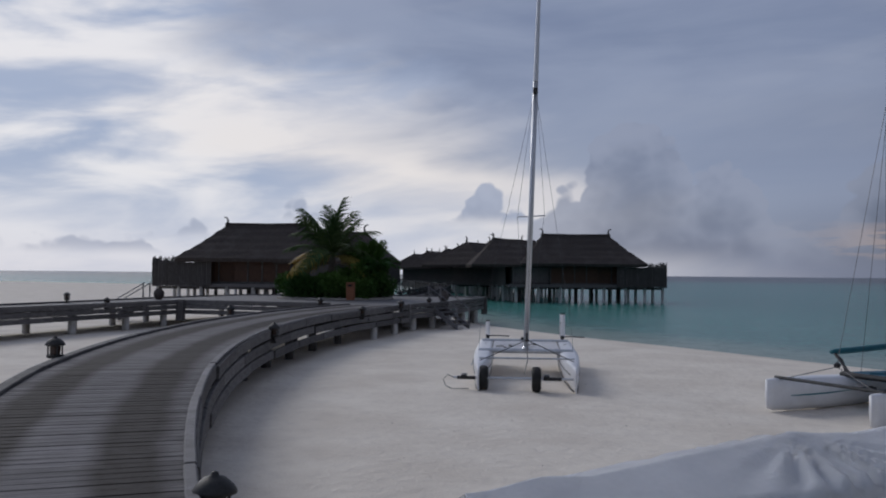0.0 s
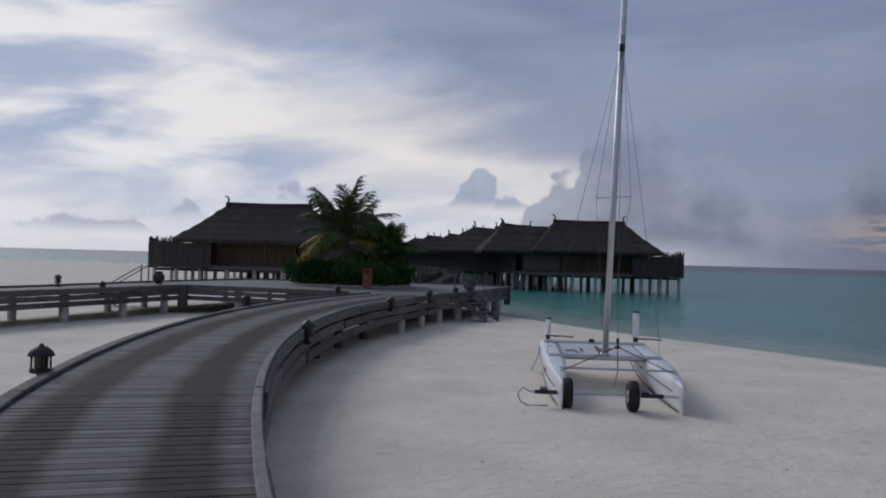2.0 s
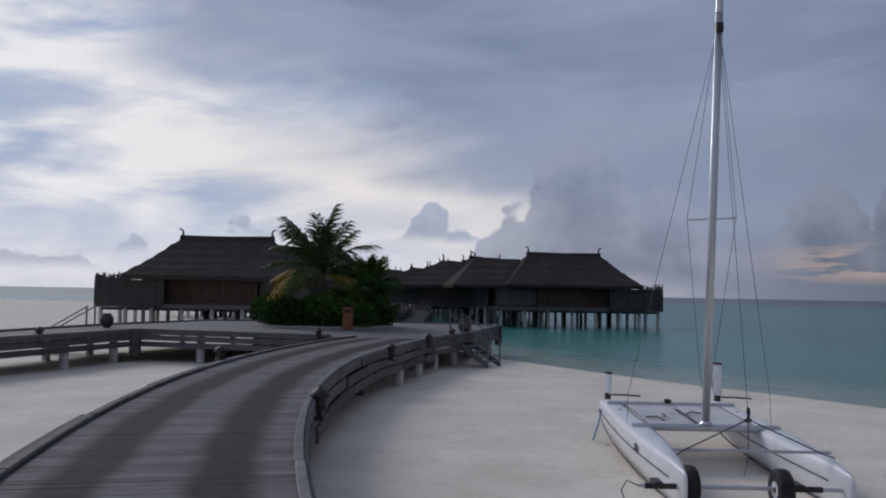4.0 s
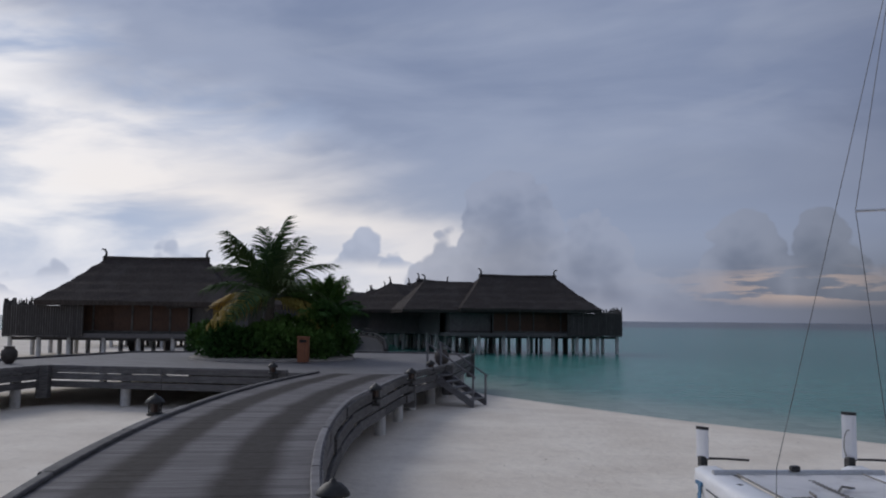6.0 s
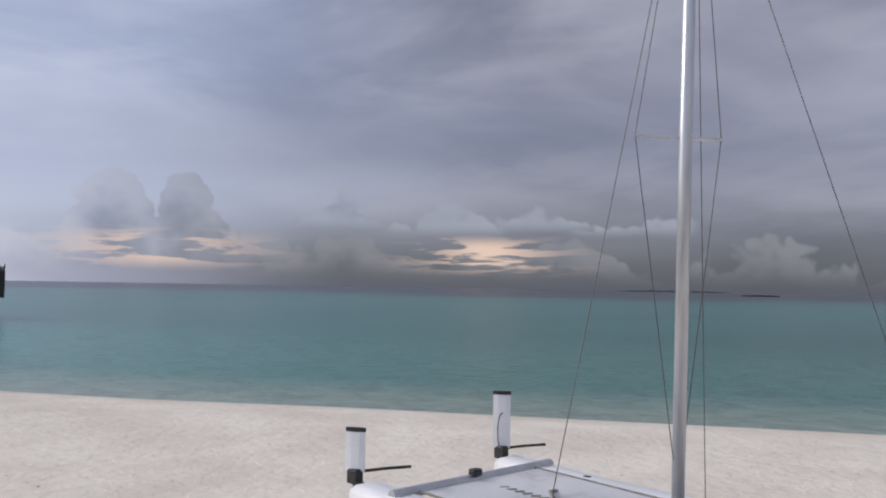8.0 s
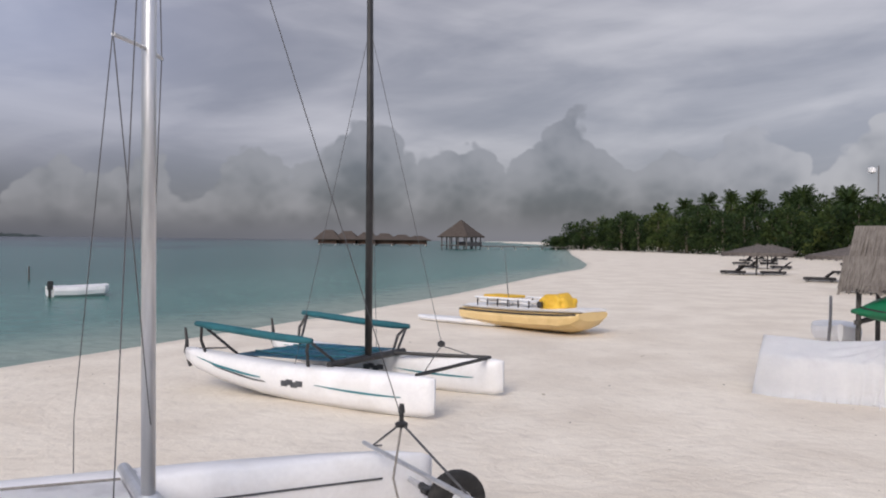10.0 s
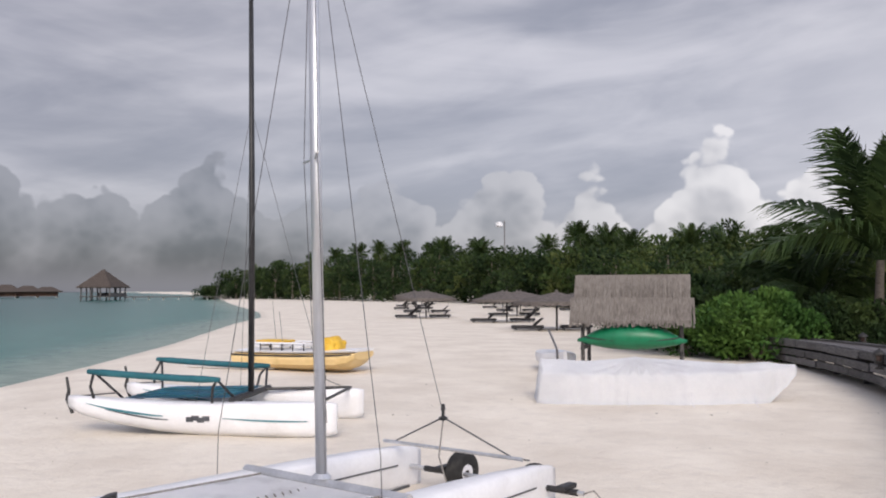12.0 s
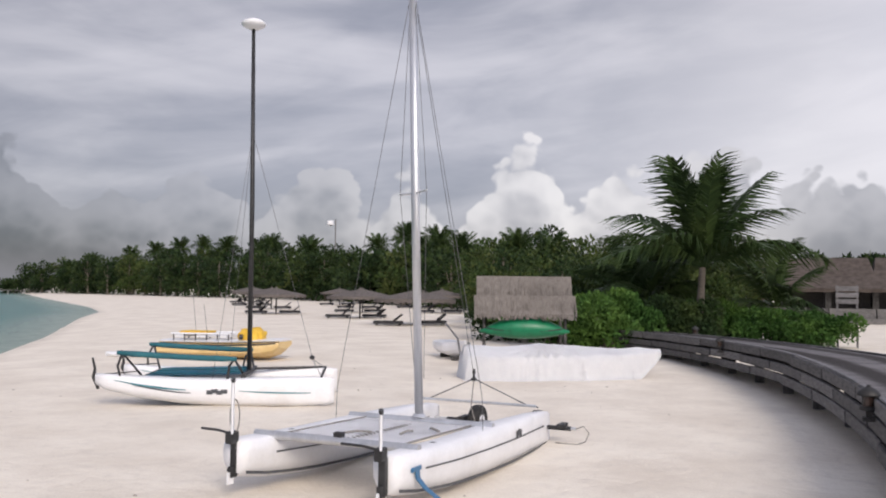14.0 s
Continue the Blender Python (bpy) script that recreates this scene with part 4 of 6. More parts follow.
    # loose gear
    for x, y, a, l in ((3.5, 0.5, 0.5, 0.35), (4.4, -0.35, 1.9, 0.4), (4.1, 0.35, 2.6, 0.25)):
        bm = bmesh.new()
        tube(bm, [(x, y, 0.655), (x + 0.5 * l * math.cos(a), y + 0.5 * l * math.sin(a), 0.69), (x + l * math.cos(a + 0.3), y + l * math.sin(a + 0.3), 0.665)], 0.016, 6)
        part("rope_end", bm, M["rope"], c)
    bm = bmesh.new()
    soft_box(bm, (5.12, 0.06, 0.775), (0.09, 0.12, 0.07), 0.015)
    part("traveller", bm, M["black"], c)
    # mast and rigging
    bm = bmesh.new()
    lathe(bm, [(0.10, 0.685), (0.11, 0.70), (0.07, 0.74)], 14, Matrix.Translation((2.86, 0, 0)))
    part("mast_step", bm, M["alu"], c)
    bm = bmesh.new()
    tube(bm, [(2.86, 0.0, 0.72), (2.86, -0.105, 4), (2.835, -0.205, 7.3)], 0.064, 14, flat=0.8)
    mast = part("mast", bm, M["alu"], c, "tall silver aluminium mast", soft=True)
    bm = bmesh.new()
    tube(bm, [(2.835, -0.205, 7.3), (2.815, -0.27, 9.4)], [0.062, 0.045], 12)
    part("mast_top", bm, M["alu"], mast, "darker upper mast section")
    bm = bmesh.new()
    soft_box(bm, (2.837, -0.197, 7.05), (0.16, 0.12, 0.16), 0.02)
    part("hound_fitting", bm, M["black"], mast)
    zs = 3.95
    hx, hy = 2.837, -0.197
    for e, sx, sy in ((1, 0.29, 0.33), (-1, -0.15, -0.33)):
        bm = bmesh.new()
        tube(bm, [(2.86, -0.105, zs), (2.86 + sx, -0.105 + sy, zs + 0.01)], 0.016, 8)
        part("spreader", bm, M["alu"], mast, "short spreader arm")
        for pts in ([(hx, hy + 0.03 * e, 7.0), (2.86 + sx, -0.105 + sy, zs + 0.02), (2.86, 0.07 * e, 1.25)], [(hx, hy + 0.02 * e, 7.02), (3.25, 1.15 * e, 1.1), (3.25, 1.17 * e, 0.5)]):
            bm = bmesh.new()
            tube(bm, pts, 0.0045, 5)
            part("shroud", bm, M["wire"], mast)
        bm = bmesh.new()
        tube(bm, [(0.84, 0, 1.06), (0.70, 0.9 * e, 0.66), (0.55, 1.03 * e, 0.62)], 0.010, 6)
        part("bridle_wire", bm, M["wire"], mast)
    bm = bmesh.new()
    tube(bm, [(2.835, -0.195, 7.05), (0.84, 0, 1.1)], 0.0045, 5)
    part("forestay", bm, M["wire"], mast)
    bm = bmesh.new()
    lathe(bm, [(0.012, 0), (0.05, 0.01), (0.055, 0.04), (0.02, 0.06), (0.02, 0.12), (0.03, 0.13), (0.02, 0.2)], 12, Matrix.Translation((0.84, 0, 1.02)))
    part("turnbuckle", bm, M["black"], mast)
    bm = bmesh.new()
    tube(bm, [(0.84, 0, 1.04), (0.9, -0.02, 0.6), (0.85, 0.05, 0.30)], 0.010, 6)
    part("hanging_rope", bm, M["rope"], mast)
    # blue plate and dark patch on the shoreward hull's stern quarter
    bm = bmesh.new()
    soft_box(bm, (5.40, 1.04 + W - 0.002, 0.535), (0.22, 0.03, 0.05), 0.008)
    loft(bm, [[(x - 0.045, yy, z), (x + 0.045, yy, z), (x + 0.045, yy + 0.016, z), (x - 0.045, yy + 0.016, z)] for x, yy, z in ((5.38, 1.245, 0.53), (5.36, 1.25, 0.42), (5.27, 1.30, 0.30), (5.06, 1.40, 0.12), (4.96, 1.45, 0.05))])
    part("stern_bracket", bm, M["bluefin"], c, "blue bracket on the hull side")
    bm = bmesh.new()
    for i in range(3):
        box(bm, (2.0 + i * 0.075, 1.04 + W * 0.97 + 0.010, 0.44 + 0.015 * (i % 2)), (0.055, 0.008, 0.10))
    part("hull_marking", bm, M["greystripe"], c)
    # dolly under the bows
    d = thing("boat_trolley", Matrix.Translation((2.35, 15.27, 0.0)) @ Matrix.Rotation(radians(90), 4, "Z"), "two-wheeled beach trolley with fat black tyres under the bows", "trolley")
    wheel(d, (0.02, 0.63, 0.27))
    wheel(d, (-0.08, -0.51, 0.27))
    bm = bmesh.new()
    tube(bm, [(0, -1.35, 0.27), (0, 1.28, 0.27)], 0.028, 10)
    part("axle", bm, M["alu"], d)
    for y0, y1 in ((0.80, 1.2), (-0.66, -1.05)):
        bm = bmesh.new()
        tube(bm, [(0, y0, 0.27), (0, y1, 0.27)], 0.038, 10)
        part("axle_sleeve", bm, M["black"], d)
    bm = bmesh.new()
    pts = [(0, 1.28, 0.27), (0.03, 1.42, 0.33), (-0.02, 1.5, 0.22), (0.02, 1.45, 0.08), (0, 1.3, 0.02), (0.05, 0.95, 0.03)]
    tube(bm, pts, 0.010, 6)
    part("rope_tail", bm, M["rope"], d)
    for y in (-1.04 + 0.31, 1.04 + 0.31 - 0.3):
        bm = bmesh.new()
        soft_box(bm, (0, y - 0.0, 0.32), (0.3, 0.12, 0.06), 0.02)
        part("cradle", bm, M["black"], d)


BL_ST = ((0, 0.14, 0.07, 0.56), (0.03, 0.28, 0.02, 0.575), (0.12, 0.55, 0.0, 0.58), (0.28, 0.88, 0.0, 0.57), (0.45, 1.0, 0.0, 0.55), (0.65, 1.0, 0.07, 0.565), (0.82, 0.9, 0.19, 0.60), (0.95, 0.62, 0.34, 0.645), (1.0, 0.30, 0.46, 0.655))


def build_blue_catamaran():
    """Local x from bow to stern, y towards the near hull."""
    a = math.atan2(0.518, 0.856)
    c = thing("catamaran", Matrix.Translation((7.10, 13.20, 0.0)) @ Matrix.Rotation(a, 4, "Z"), "white catamaran with teal wing seats, blue trampoline and black mast", "catamaran", "beached sailing boats")
    L, W = 5.0, 0.25
    for y in (0.0, -2.2):
        bm = bmesh.new()
        loft(bm, [[(px, py + y, pz) for px, py, pz in r] for r in hull_rings(L, W, BL_ST)])
        bmesh.ops.triangulate(bm, faces=[f for f in bm.faces if len(f.verts) > 4])
        h = part("hull", bm, M["gel"], c, "white rotomoulded hull with teal swooshes", soft=True)
        for e in (-1, 1):
            off = Vector((0, y, 0))
            for fr0, fr1, s0, s1, hh, mt in ((0.50, 0.62, 0.10, 0.40, 0.022, "tealpaint"), (0.62, 0.80, 0.62, 0.92, 0.03, "tealpaint"), (0.50, 0.66, 0.60, 0.84, 0.022, "greystripe")):
                bm = bmesh.new()
                ribbon(bm, [p + off for p in hull_line(BL_ST, L, W, lambda q, f0=fr0, f1=fr1: f0 + (f1 - f0) * q * q, e, s0, s1)], lambda k, q=hh: 0.006 + q * math.sin(math.pi * min(1, 0.1 + 0.9 * k)))
                part("swoosh", bm, M[mt], h)
            bm = bmesh.new()
            for i in range(4):
                p = hull_line(BL_ST, L, W, 0.58, e, 0.46, 0.54, 4)
                q = p[i] + off
                box(bm, (q.x, q.y, q.z + 0.014 * (-1) ** i), (0.13, 0.008, 0.085))
            part("emblem", bm, M["greystripe"], h, "dark emblem shapes")
        bm = bmesh.new()
        tube(bm, [(4.95, y, 0.36), (5.05, y, 0.62), (5.02, y + 0.02, 0.78), (5.08, y, 1.02)], [0.03, 0.045, 0.03, 0.022], 8)
        part("rudder_head", bm, M["black"], c)
        bm = bmesh.new()
        tube(bm, [(5.0, y, 0.66), (4.2, y - 0.12 if y == 0 else y + 0.12, 0.72)], 0.014, 6)
        part("tiller", bm, M["black"], c)
    for x, z in ((1.95, 0.62), (4.1, 0.56)):
        bm = bmesh.new()
        tube(bm, [(x, -0.04, z), (x, -2.16, z)], 0.055, 10)
        part("cross_beam", bm, M["black"], c)
    bm = bmesh.new()
    tube(bm, [(0.28, 0.05, 0.625), (0.28, -2.25, 0.625)], 0.03, 8)
    part("bow_bar", bm, M["black"], c)
    bm = bmesh.new()
    tube(bm, [(1.95, -1.8, 0.625), (0.28, -2.2, 0.63)], 0.032, 8)
    part("bow_brace", bm, M["black"], c)
    # trampoline in two panels
    for y0, y1 in ((-0.10, -1.085), (-1.115, -2.10)):
        bm = bmesh.new()
        n = 8
        vs = [[bm.verts.new((2.03 + 2.0 * i / n, y0 + (y1 - y0) * j / n, 0.665 - 0.04 * i / n - 0.05 * math.sin(math.pi * i / n) * math.sin(math.pi * j / n))) for j in range(n + 1)] for i in range(n + 1)]
        for i in range(n):
            for j in range(n):
                bm.faces.new((vs[i][j], vs[i + 1][j], vs[i + 1][j + 1], vs[i][j + 1]))
        bmesh.ops.solidify(bm, geom=list(bm.faces), thickness=0.014)
        part("trampoline", bm, M["blue"], c, "blue trampoline panel")
    for y in (-0.6, -1.1, -1.6):
        bm = bmesh.new()
        tube(bm, [(2.05, y, 0.68), (3.0, y, 0.625), (4.0, y, 0.64)], 0.014, 6)
        part("toe_strap", bm, M["teal"], c)
    # padded wing seats on bent struts
    for y, o in ((0.27, 1), (-2.47, -1)):
        bm = bmesh.new()
        pts = [(2.05 + 2.45 * i / 8, y + 0.02 * math.sin(i), 1.02 + 0.13 * i / 8 - 0.02 * math.sin(math.pi * i / 8)) for i in range(9)]
        tube(bm, pts, [0.055] + [0.078] * 7 + [0.055], 10, flat=0.8)
        w = part("wing_seat", bm, M["teal"], c, "teal padded wing seat", soft=True)
        for x, z in ((2.1, 1.02), (4.4, 1.14)):
            bm = bmesh.new()
            tube(bm, [(x, y, z), (x + 0.12, y - 0.10 * o, 0.86), (x + (0.18 if x < 3 else 0.05), y - 0.22 * o, 0.47)], 0.026, 8)
            part("strut", bm, M["black"], w)
        bm = bmesh.new()
        tube(bm, [(2.1, y, 1.02), (1.95, y - 0.55 * o, 0.60)], 0.024, 8)
        part("strut", bm, M["black"], w)
        bm = bmesh.new()
        tube(bm, [(4.4, y, 1.14), (4.1, y - 0.6 * o, 0.56)], 0.024, 8)
        part("strut", bm, M["black"], w)
    # mast
    bm = bmesh.new()
    tube(bm, [(1.96, -1.1, 0.58), (1.97, -1.1, 4.5), (2.02, -1.1, 8.5)], [0.075, 0.072, 0.055], 12, flat=0.75)
    mast = part("mast", bm, M["black"], c, "tall black mast", soft=True)
    bm = bmesh.new()
    lathe(bm, [(0.03, -0.10), (0.12, -0.09), (0.25, -0.02), (0.29, 0.03), (0.25, 0.08), (0.12, 0.14), (0.03, 0.15)], 18, Matrix.Translation((2.02, -1.1, 8.6)))
    part("mast_float", bm, M["gel"], mast, "white saucer float at the masthead", soft=True)
    for y in (0.05, -2.25):
        bm = bmesh.new()
        tube(bm, [(1.99, -1.1, 6.1), (2.6, y, 0.46)], 0.005, 5)
        part("shroud", bm, M["wire"], mast)
    bm = bmesh.new()
    tube(bm, [(1.99, -1.1, 6.1), (0.55, -1.1, 0.98)], 0.005, 5)
    part("forestay", bm, M["wire"], mast)
    bm = bmesh.new()
    lathe(bm, [(0.02, 0), (0.06, 0.02), (0.06, 0.07), (0.02, 0.10)], 10, Matrix.Translation((0.55, -1.1, 0.9)))
    part("forestay_block", bm, M["black"], mast)
    for y in (0.0, -2.2):
        bm = bmesh.new()
        tube(bm, [(0.55, -1.1, 0.92), (0.25, y, 0.57)], 0.008, 5)
        part("bridle_wire", bm, M["wire"], mast)


def build_yellow_boat():
    c = thing("pontoon_boat", Matrix.Translation((15.04, 4.11, 0.0)) @ Matrix.Rotation(radians(14), 4, "Z"), "yellow-hulled pleasure boat with white deck and bundled yellow tarp", "boat")
    st = ((0, 0.72, 0.40, 0.62), (0.05, 0.86, 0.16, 0.61), (0.13, 0.95, 0.04, 0.59), (0.45, 1.0, 0.0, 0.54), (0.8, 0.96, 0.0, 0.52), (1.0, 0.86, 0.05, 0.52))
    bm = bmesh.new()
    loft(bm, hull_rings(4.6, 0.85, st))
    bmesh.ops.triangulate(bm, faces=[f for f in bm.faces if len(f.verts) > 4])
    part("hull", bm, M["yellow"], c)
    for e in (-1, 1):
        bm = bmesh.new()
        ribbon(bm, hull_line(st, 4.6, 0.85, 0.94, e, 0.02, 1.0), 0.05, 0.02)
        part("rub_rail", bm, M["black"], c)
    bm = bmesh.new()
    loft(bm, hull_rings(4.5, 0.83, tuple((s, w, d + 0.02, d + 0.09) for s, w, k, d in st)))
    part("deck", bm, M["gel"], c, "white moulded deck")
    rng = random.Random(4)
    for i in range(6):
        for y in (-0.55, 0.55):
            x = 1.9 + i * 0.42
            bm = bmesh.new()
            tube(bm, [(x, y, 0.60), (x, y, 0.88)], 0.022, 6)
            part("stanchion", bm, M["black"], c)
    for y in (-0.55, 0.55):
        bm = bmesh.new()
        tube(bm, [(1.8, y, 0.89), (4.1, y, 0.87)], 0.03, 8)
        part("hand_rail", bm, M["gel"], c)
    for x in (2.2, 3.0, 3.8):
        bm = bmesh.new()
        soft_box(bm, (x, 0, 0.79), (0.38, 1.0, 0.09), 0.03)
        part("bench", bm, M["gel"], c)
    bm = bmesh.new()
    soft_box(bm, (3.3, 0.1, 0.92), (1.1, 0.7, 0.08), 0.03)
    part("folded_cover", bm, M["tarpyellow"], c)
    bm = bmesh.new()
    bmesh.ops.create_icosphere(bm, subdivisions=4, radius=1.0)
    for v in bm.verts:
        p = v.co.copy()
        k = 1 + 0.20 * noise.noise(p * 2.3) + 0.06 * noise.noise(p * 7)
        q = Vector([math.copysign(abs(w) ** 0.6, w) for w in p])
        v.co = Vector((1.2 + 0.42 * q.x * k, 0.05 + 0.50 * q.y * k, 0.66 + max(-0.05, 0.42 * q.z * k)))
    part("tarp", bm, M["tarpyellow"], c, "crumpled bright yellow tarp", soft=True)
    bm = bmesh.new()
    tube(bm, [(1.3, 0.66, 0.8), (1.42, 0.70, 0.8)], 0.09, 12)
    part("fender", bm, M["black"], c)
    for x, y, h in ((3.6, -0.4, 2.2), (2.7, 0.5, 1.9)):
        bm = bmesh.new()
        tube(bm, [(x, y, 0.6), (x + 0.18, y, h)], 0.008, 5)
        part("whip_aerial", bm, M["wire"], c)
    # white paddle craft lying behind
    k = thing("paddle_board", Matrix.Translation((19.6, 5.8, 0.0)) @ Matrix.Rotation(radians(20), 4, "Z"), "white rigid board lying on sand behind the yellow boat", "board")
    bm = bmesh.new()
    loft(bm, [[(x, y * w, z) for y, z in ((-1, 0.10), (-0.8, 0.03), (0.8, 0.03), (1, 0.10), (0.7, 0.17), (-0.7, 0.17))] for x, w in ((-1.7, 0.05), (-1.4, 0.25), (-0.6, 0.42), (0.6, 0.42), (1.4, 0.28), (1.7, 0.1))])
    part("board", bm, M["gel"], k)


def build_cover():
    """A boat under a white sheet: pointed end towards the boardwalk, blunt end towards the sea."""
    a = math.atan2(3.4, 4.9)
    m = Matrix.Translation((2.15, 3.25, 0)) @ Matrix.Rotation(a, 4, "Z")
    c = thing("covered_boat", m, "boat wrapped in a white tarpaulin with folds, lying on sand", "boat cover")
    bm = bmesh.new()
    n, rings = 92, []
    for i in range(n + 1):
        s = i / n
        x = 0.0 + 5.9 * s
        w = 1.02 * min(1.0, 0.12 + 1.6 * s ** 0.75) * (1 - 0.25 * max(0, (s - 0.9) / 0.1))
        top = 0.84 + 0.12 * ease((s - 0.15) / 0.42) + 0.05 * math.exp(-((s - 0.12) / 0.05) ** 2) + 0.05 * math.exp(-abs(s - 0.62) / 0.05) - 0.05 * math.exp(-((s - 0.82) / 0.09) ** 2)
        gun = 0.70 + 0.08 * (1 - s) ** 5
        foot = 0.0 if s > 0.12 else 0.66 * (1 - s / 0.12)
        ring = []
        for j in range(37):
            q = j / 36 * 2 - 1
            y = w * q
            if abs(q) < 0.82:
                z = gun + (top - gun) * (1 - abs(q) / 0.82) ** 1.15
                fold = 0.065 * math.sin(19 * math.atan2(y, x - 3.7)) * min(1, 2.2 * abs(y))
                z += fold * math.exp(-((x - 3.7) / 0.8) ** 2)
            else:
                k = (abs(q) - 0.82) / 0.18
                z = gun * (1 - k) + (foot - 0.02) * k
                y = math.copysign(w * (0.86 + 0.10 * k) + 0.03 * k * math.sin(x * 7) + 0.022 * (1 - 0.4 * k) * math.sin(x * 23 + 2 * math.sin(x * 3)) * max(0, math.sin(x * 1.7 + 0.6)) + 0.02 * k * noise.noise(Vector((x * 3, q, 0))), q)
            z += 0.012 * noise.noise(Vector((x * 2.5, y * 2.5, 7)))
            ring.append((x, y, z))
        rings.append(ring)
    last = [(5.98 + 0.03 * math.sin(j), p[1] * 0.96, -0.02) for j, p in enumerate(rings[-1])]
    rings.append(last)
    loft(bm, rings, close=False, caps=False)
    bmesh.ops.solidify(bm, geom=list(bm.faces), thickness=0.012)
    part("tarpaulin", bm, M["tarp"], c, soft=True)
    for i, (x, y) in enumerate(((1.2, 0.93), (2.6, 1.04), (4.0, 1.04))):
        bm = bmesh.new()
        tube(bm, [(x, y, 0.30), (x + 0.05, y + 0.14, 0.12), (x + 0.02, y + 0.28, 0.012)], 0.008, 5)
        part("tie_rope", bm, M["gel"], c)


def build_hut():
    """Open rack with a thatched lean-to roof and a green canoe stored upside down."""
    a = math.atan2(1.27, 3.0)
    m = Matrix.Translation((7.3, 0.97, 0)) @ Matrix.Rotation(a, 4, "Z")
    h = thing("thatched_shelter", m, "small open shelter with grey thatched roof on dark posts", "shelter")
    rng = random.Random(2)
    for nm, x0, z0, z1, y0, y1 in (("upper_thatch", 1.62, 2.25, 2.98, 0.85, 0.15), ("lower_thatch", 1.70, 1.62, 2.32, 1.42, 0.78)):
        bm = bmesh.new()
        n = 150
        for i in range(n):
            x = -x0 + 2 * x0 * (i + 0.5) / n
            lo = z0 + rng.uniform(-0.10, 0.05)
            dx = rng.uniform(-0.03, 0.03)
            t = rng.uniform(0.02, 0.05)
            loft(bm, [[(x + dx - 0.016, y0, lo), (x + dx + 0.016, y0, lo), (x + dx + 0.016, y0 + t, lo), (x + dx - 0.016, y0 + t, lo)],
                      [(x - 0.016, y1, z1), (x + 0.016, y1, z1), (x + 0.016, y1 + t + 0.03, z1 + 0.03), (x - 0.016, y1 + t + 0.03, z1 + 0.03)]])
        tagged(part(nm, bm, M["reed"], h, "grey sun-bleached thatch fringe"), kind="stuff")
    bm = bmesh.new()
    loft(bm, [[(x, 1.36, 1.74), (x, 0.12, 2.93), (x, -1.0, 1.95), (x, -1.0, 1.88), (x, 0.12, 2.84), (x, 1.36, 1.66)] for x in (-1.6, 1.6)])
    part("roof_deck", bm, M["reed"], h)
    for x in (-1.35, 1.35):
        for y, z in ((1.0, 2.0), (-0.8, 2.0)):
            bm = bmesh.new()
            tube(bm, [(x, y, -0.2), (x, y, z)], 0.055, 8)
            part("post", bm, M["beam"], h)
        bm = bmesh.new()
        box(bm, (x, 0.1, 0.93), (0.09, 2.2, 0.09))
        part("rack_bar", bm, M["beam"], h)
    k = thing("canoe", m @ Matrix.Translation((0.0, 1.0, 0.80)), "green canoe stored upside down on the shelter's rack", "canoe")
    bm = bmesh.new()
    rings = []
    for i in range(15):
        s = i / 14 * 2 - 1
        w = 0.46 * max(0.05, (1 - abs(s) ** 2.2))
        ht = 0.74 * max(0.10, 1 - abs(s) ** 2.2)
        rings.append([(1.5 * s, w * math.cos(b), 0.10 + 0.22 * abs(s) ** 2 + ht * (0.5 + 0.5 * math.sin(b))) for b in [2 * math.pi * j / 16 for j in range(16)]])
    loft(bm, rings)
    part("hull", bm, M["green"], k, soft=True)
    bm = bmesh.new()
    tube(bm, [(1.3 * math.sin(math.pi * (i / 8 - 0.5)), 0.05 + 0.36 * math.cos(math.pi * (i / 8 - 0.5)), 0.36 + 0.1 * math.sin(math.pi * (i / 8 - 0.5)) ** 2) for i in range(9)], 0.018, 6)
    part("gunwale", bm, M["black"], k)
    # white dinghy and timber frame beside the shelter
    d = thing("dinghy", Matrix.Translation((9.2, 1.6, 0)) @ Matrix.Rotation(radians(-50), 4, "Z"), "small white dinghy propped beside the shelter", "dinghy")
    bm = bmesh.new()
    loft(bm, hull_rings(2.9, 0.55, ((0, 0.1, 0.35, 0.72), (0.15, 0.5, 0.2, 0.66), (0.4, 0.95, 0.10, 0.6), (0.8, 1.0, 0.10, 0.58), (1, 0.85, 0.14, 0.58))), caps=True)
    bmesh.ops.triangulate(bm, faces=[f for f in bm.faces if len(f.verts) > 4])
    part("hull", bm, M["gel"], d)
    for x in (0.6, 2.2):
        bm = bmesh.new()
        box(bm, (x, 0, 0.07), (0.1, 0.7, 0.16))
        part("chock", bm, M["beam"], d)
    bm = bmesh.new()
    tube(bm, [(-0.6, 0.3, 0.0), (0.3, 0.2, 0.8), (2.4, 0.1, 1.25)], 0.035, 6)
    part("oar", bm, M["kerb"], d)


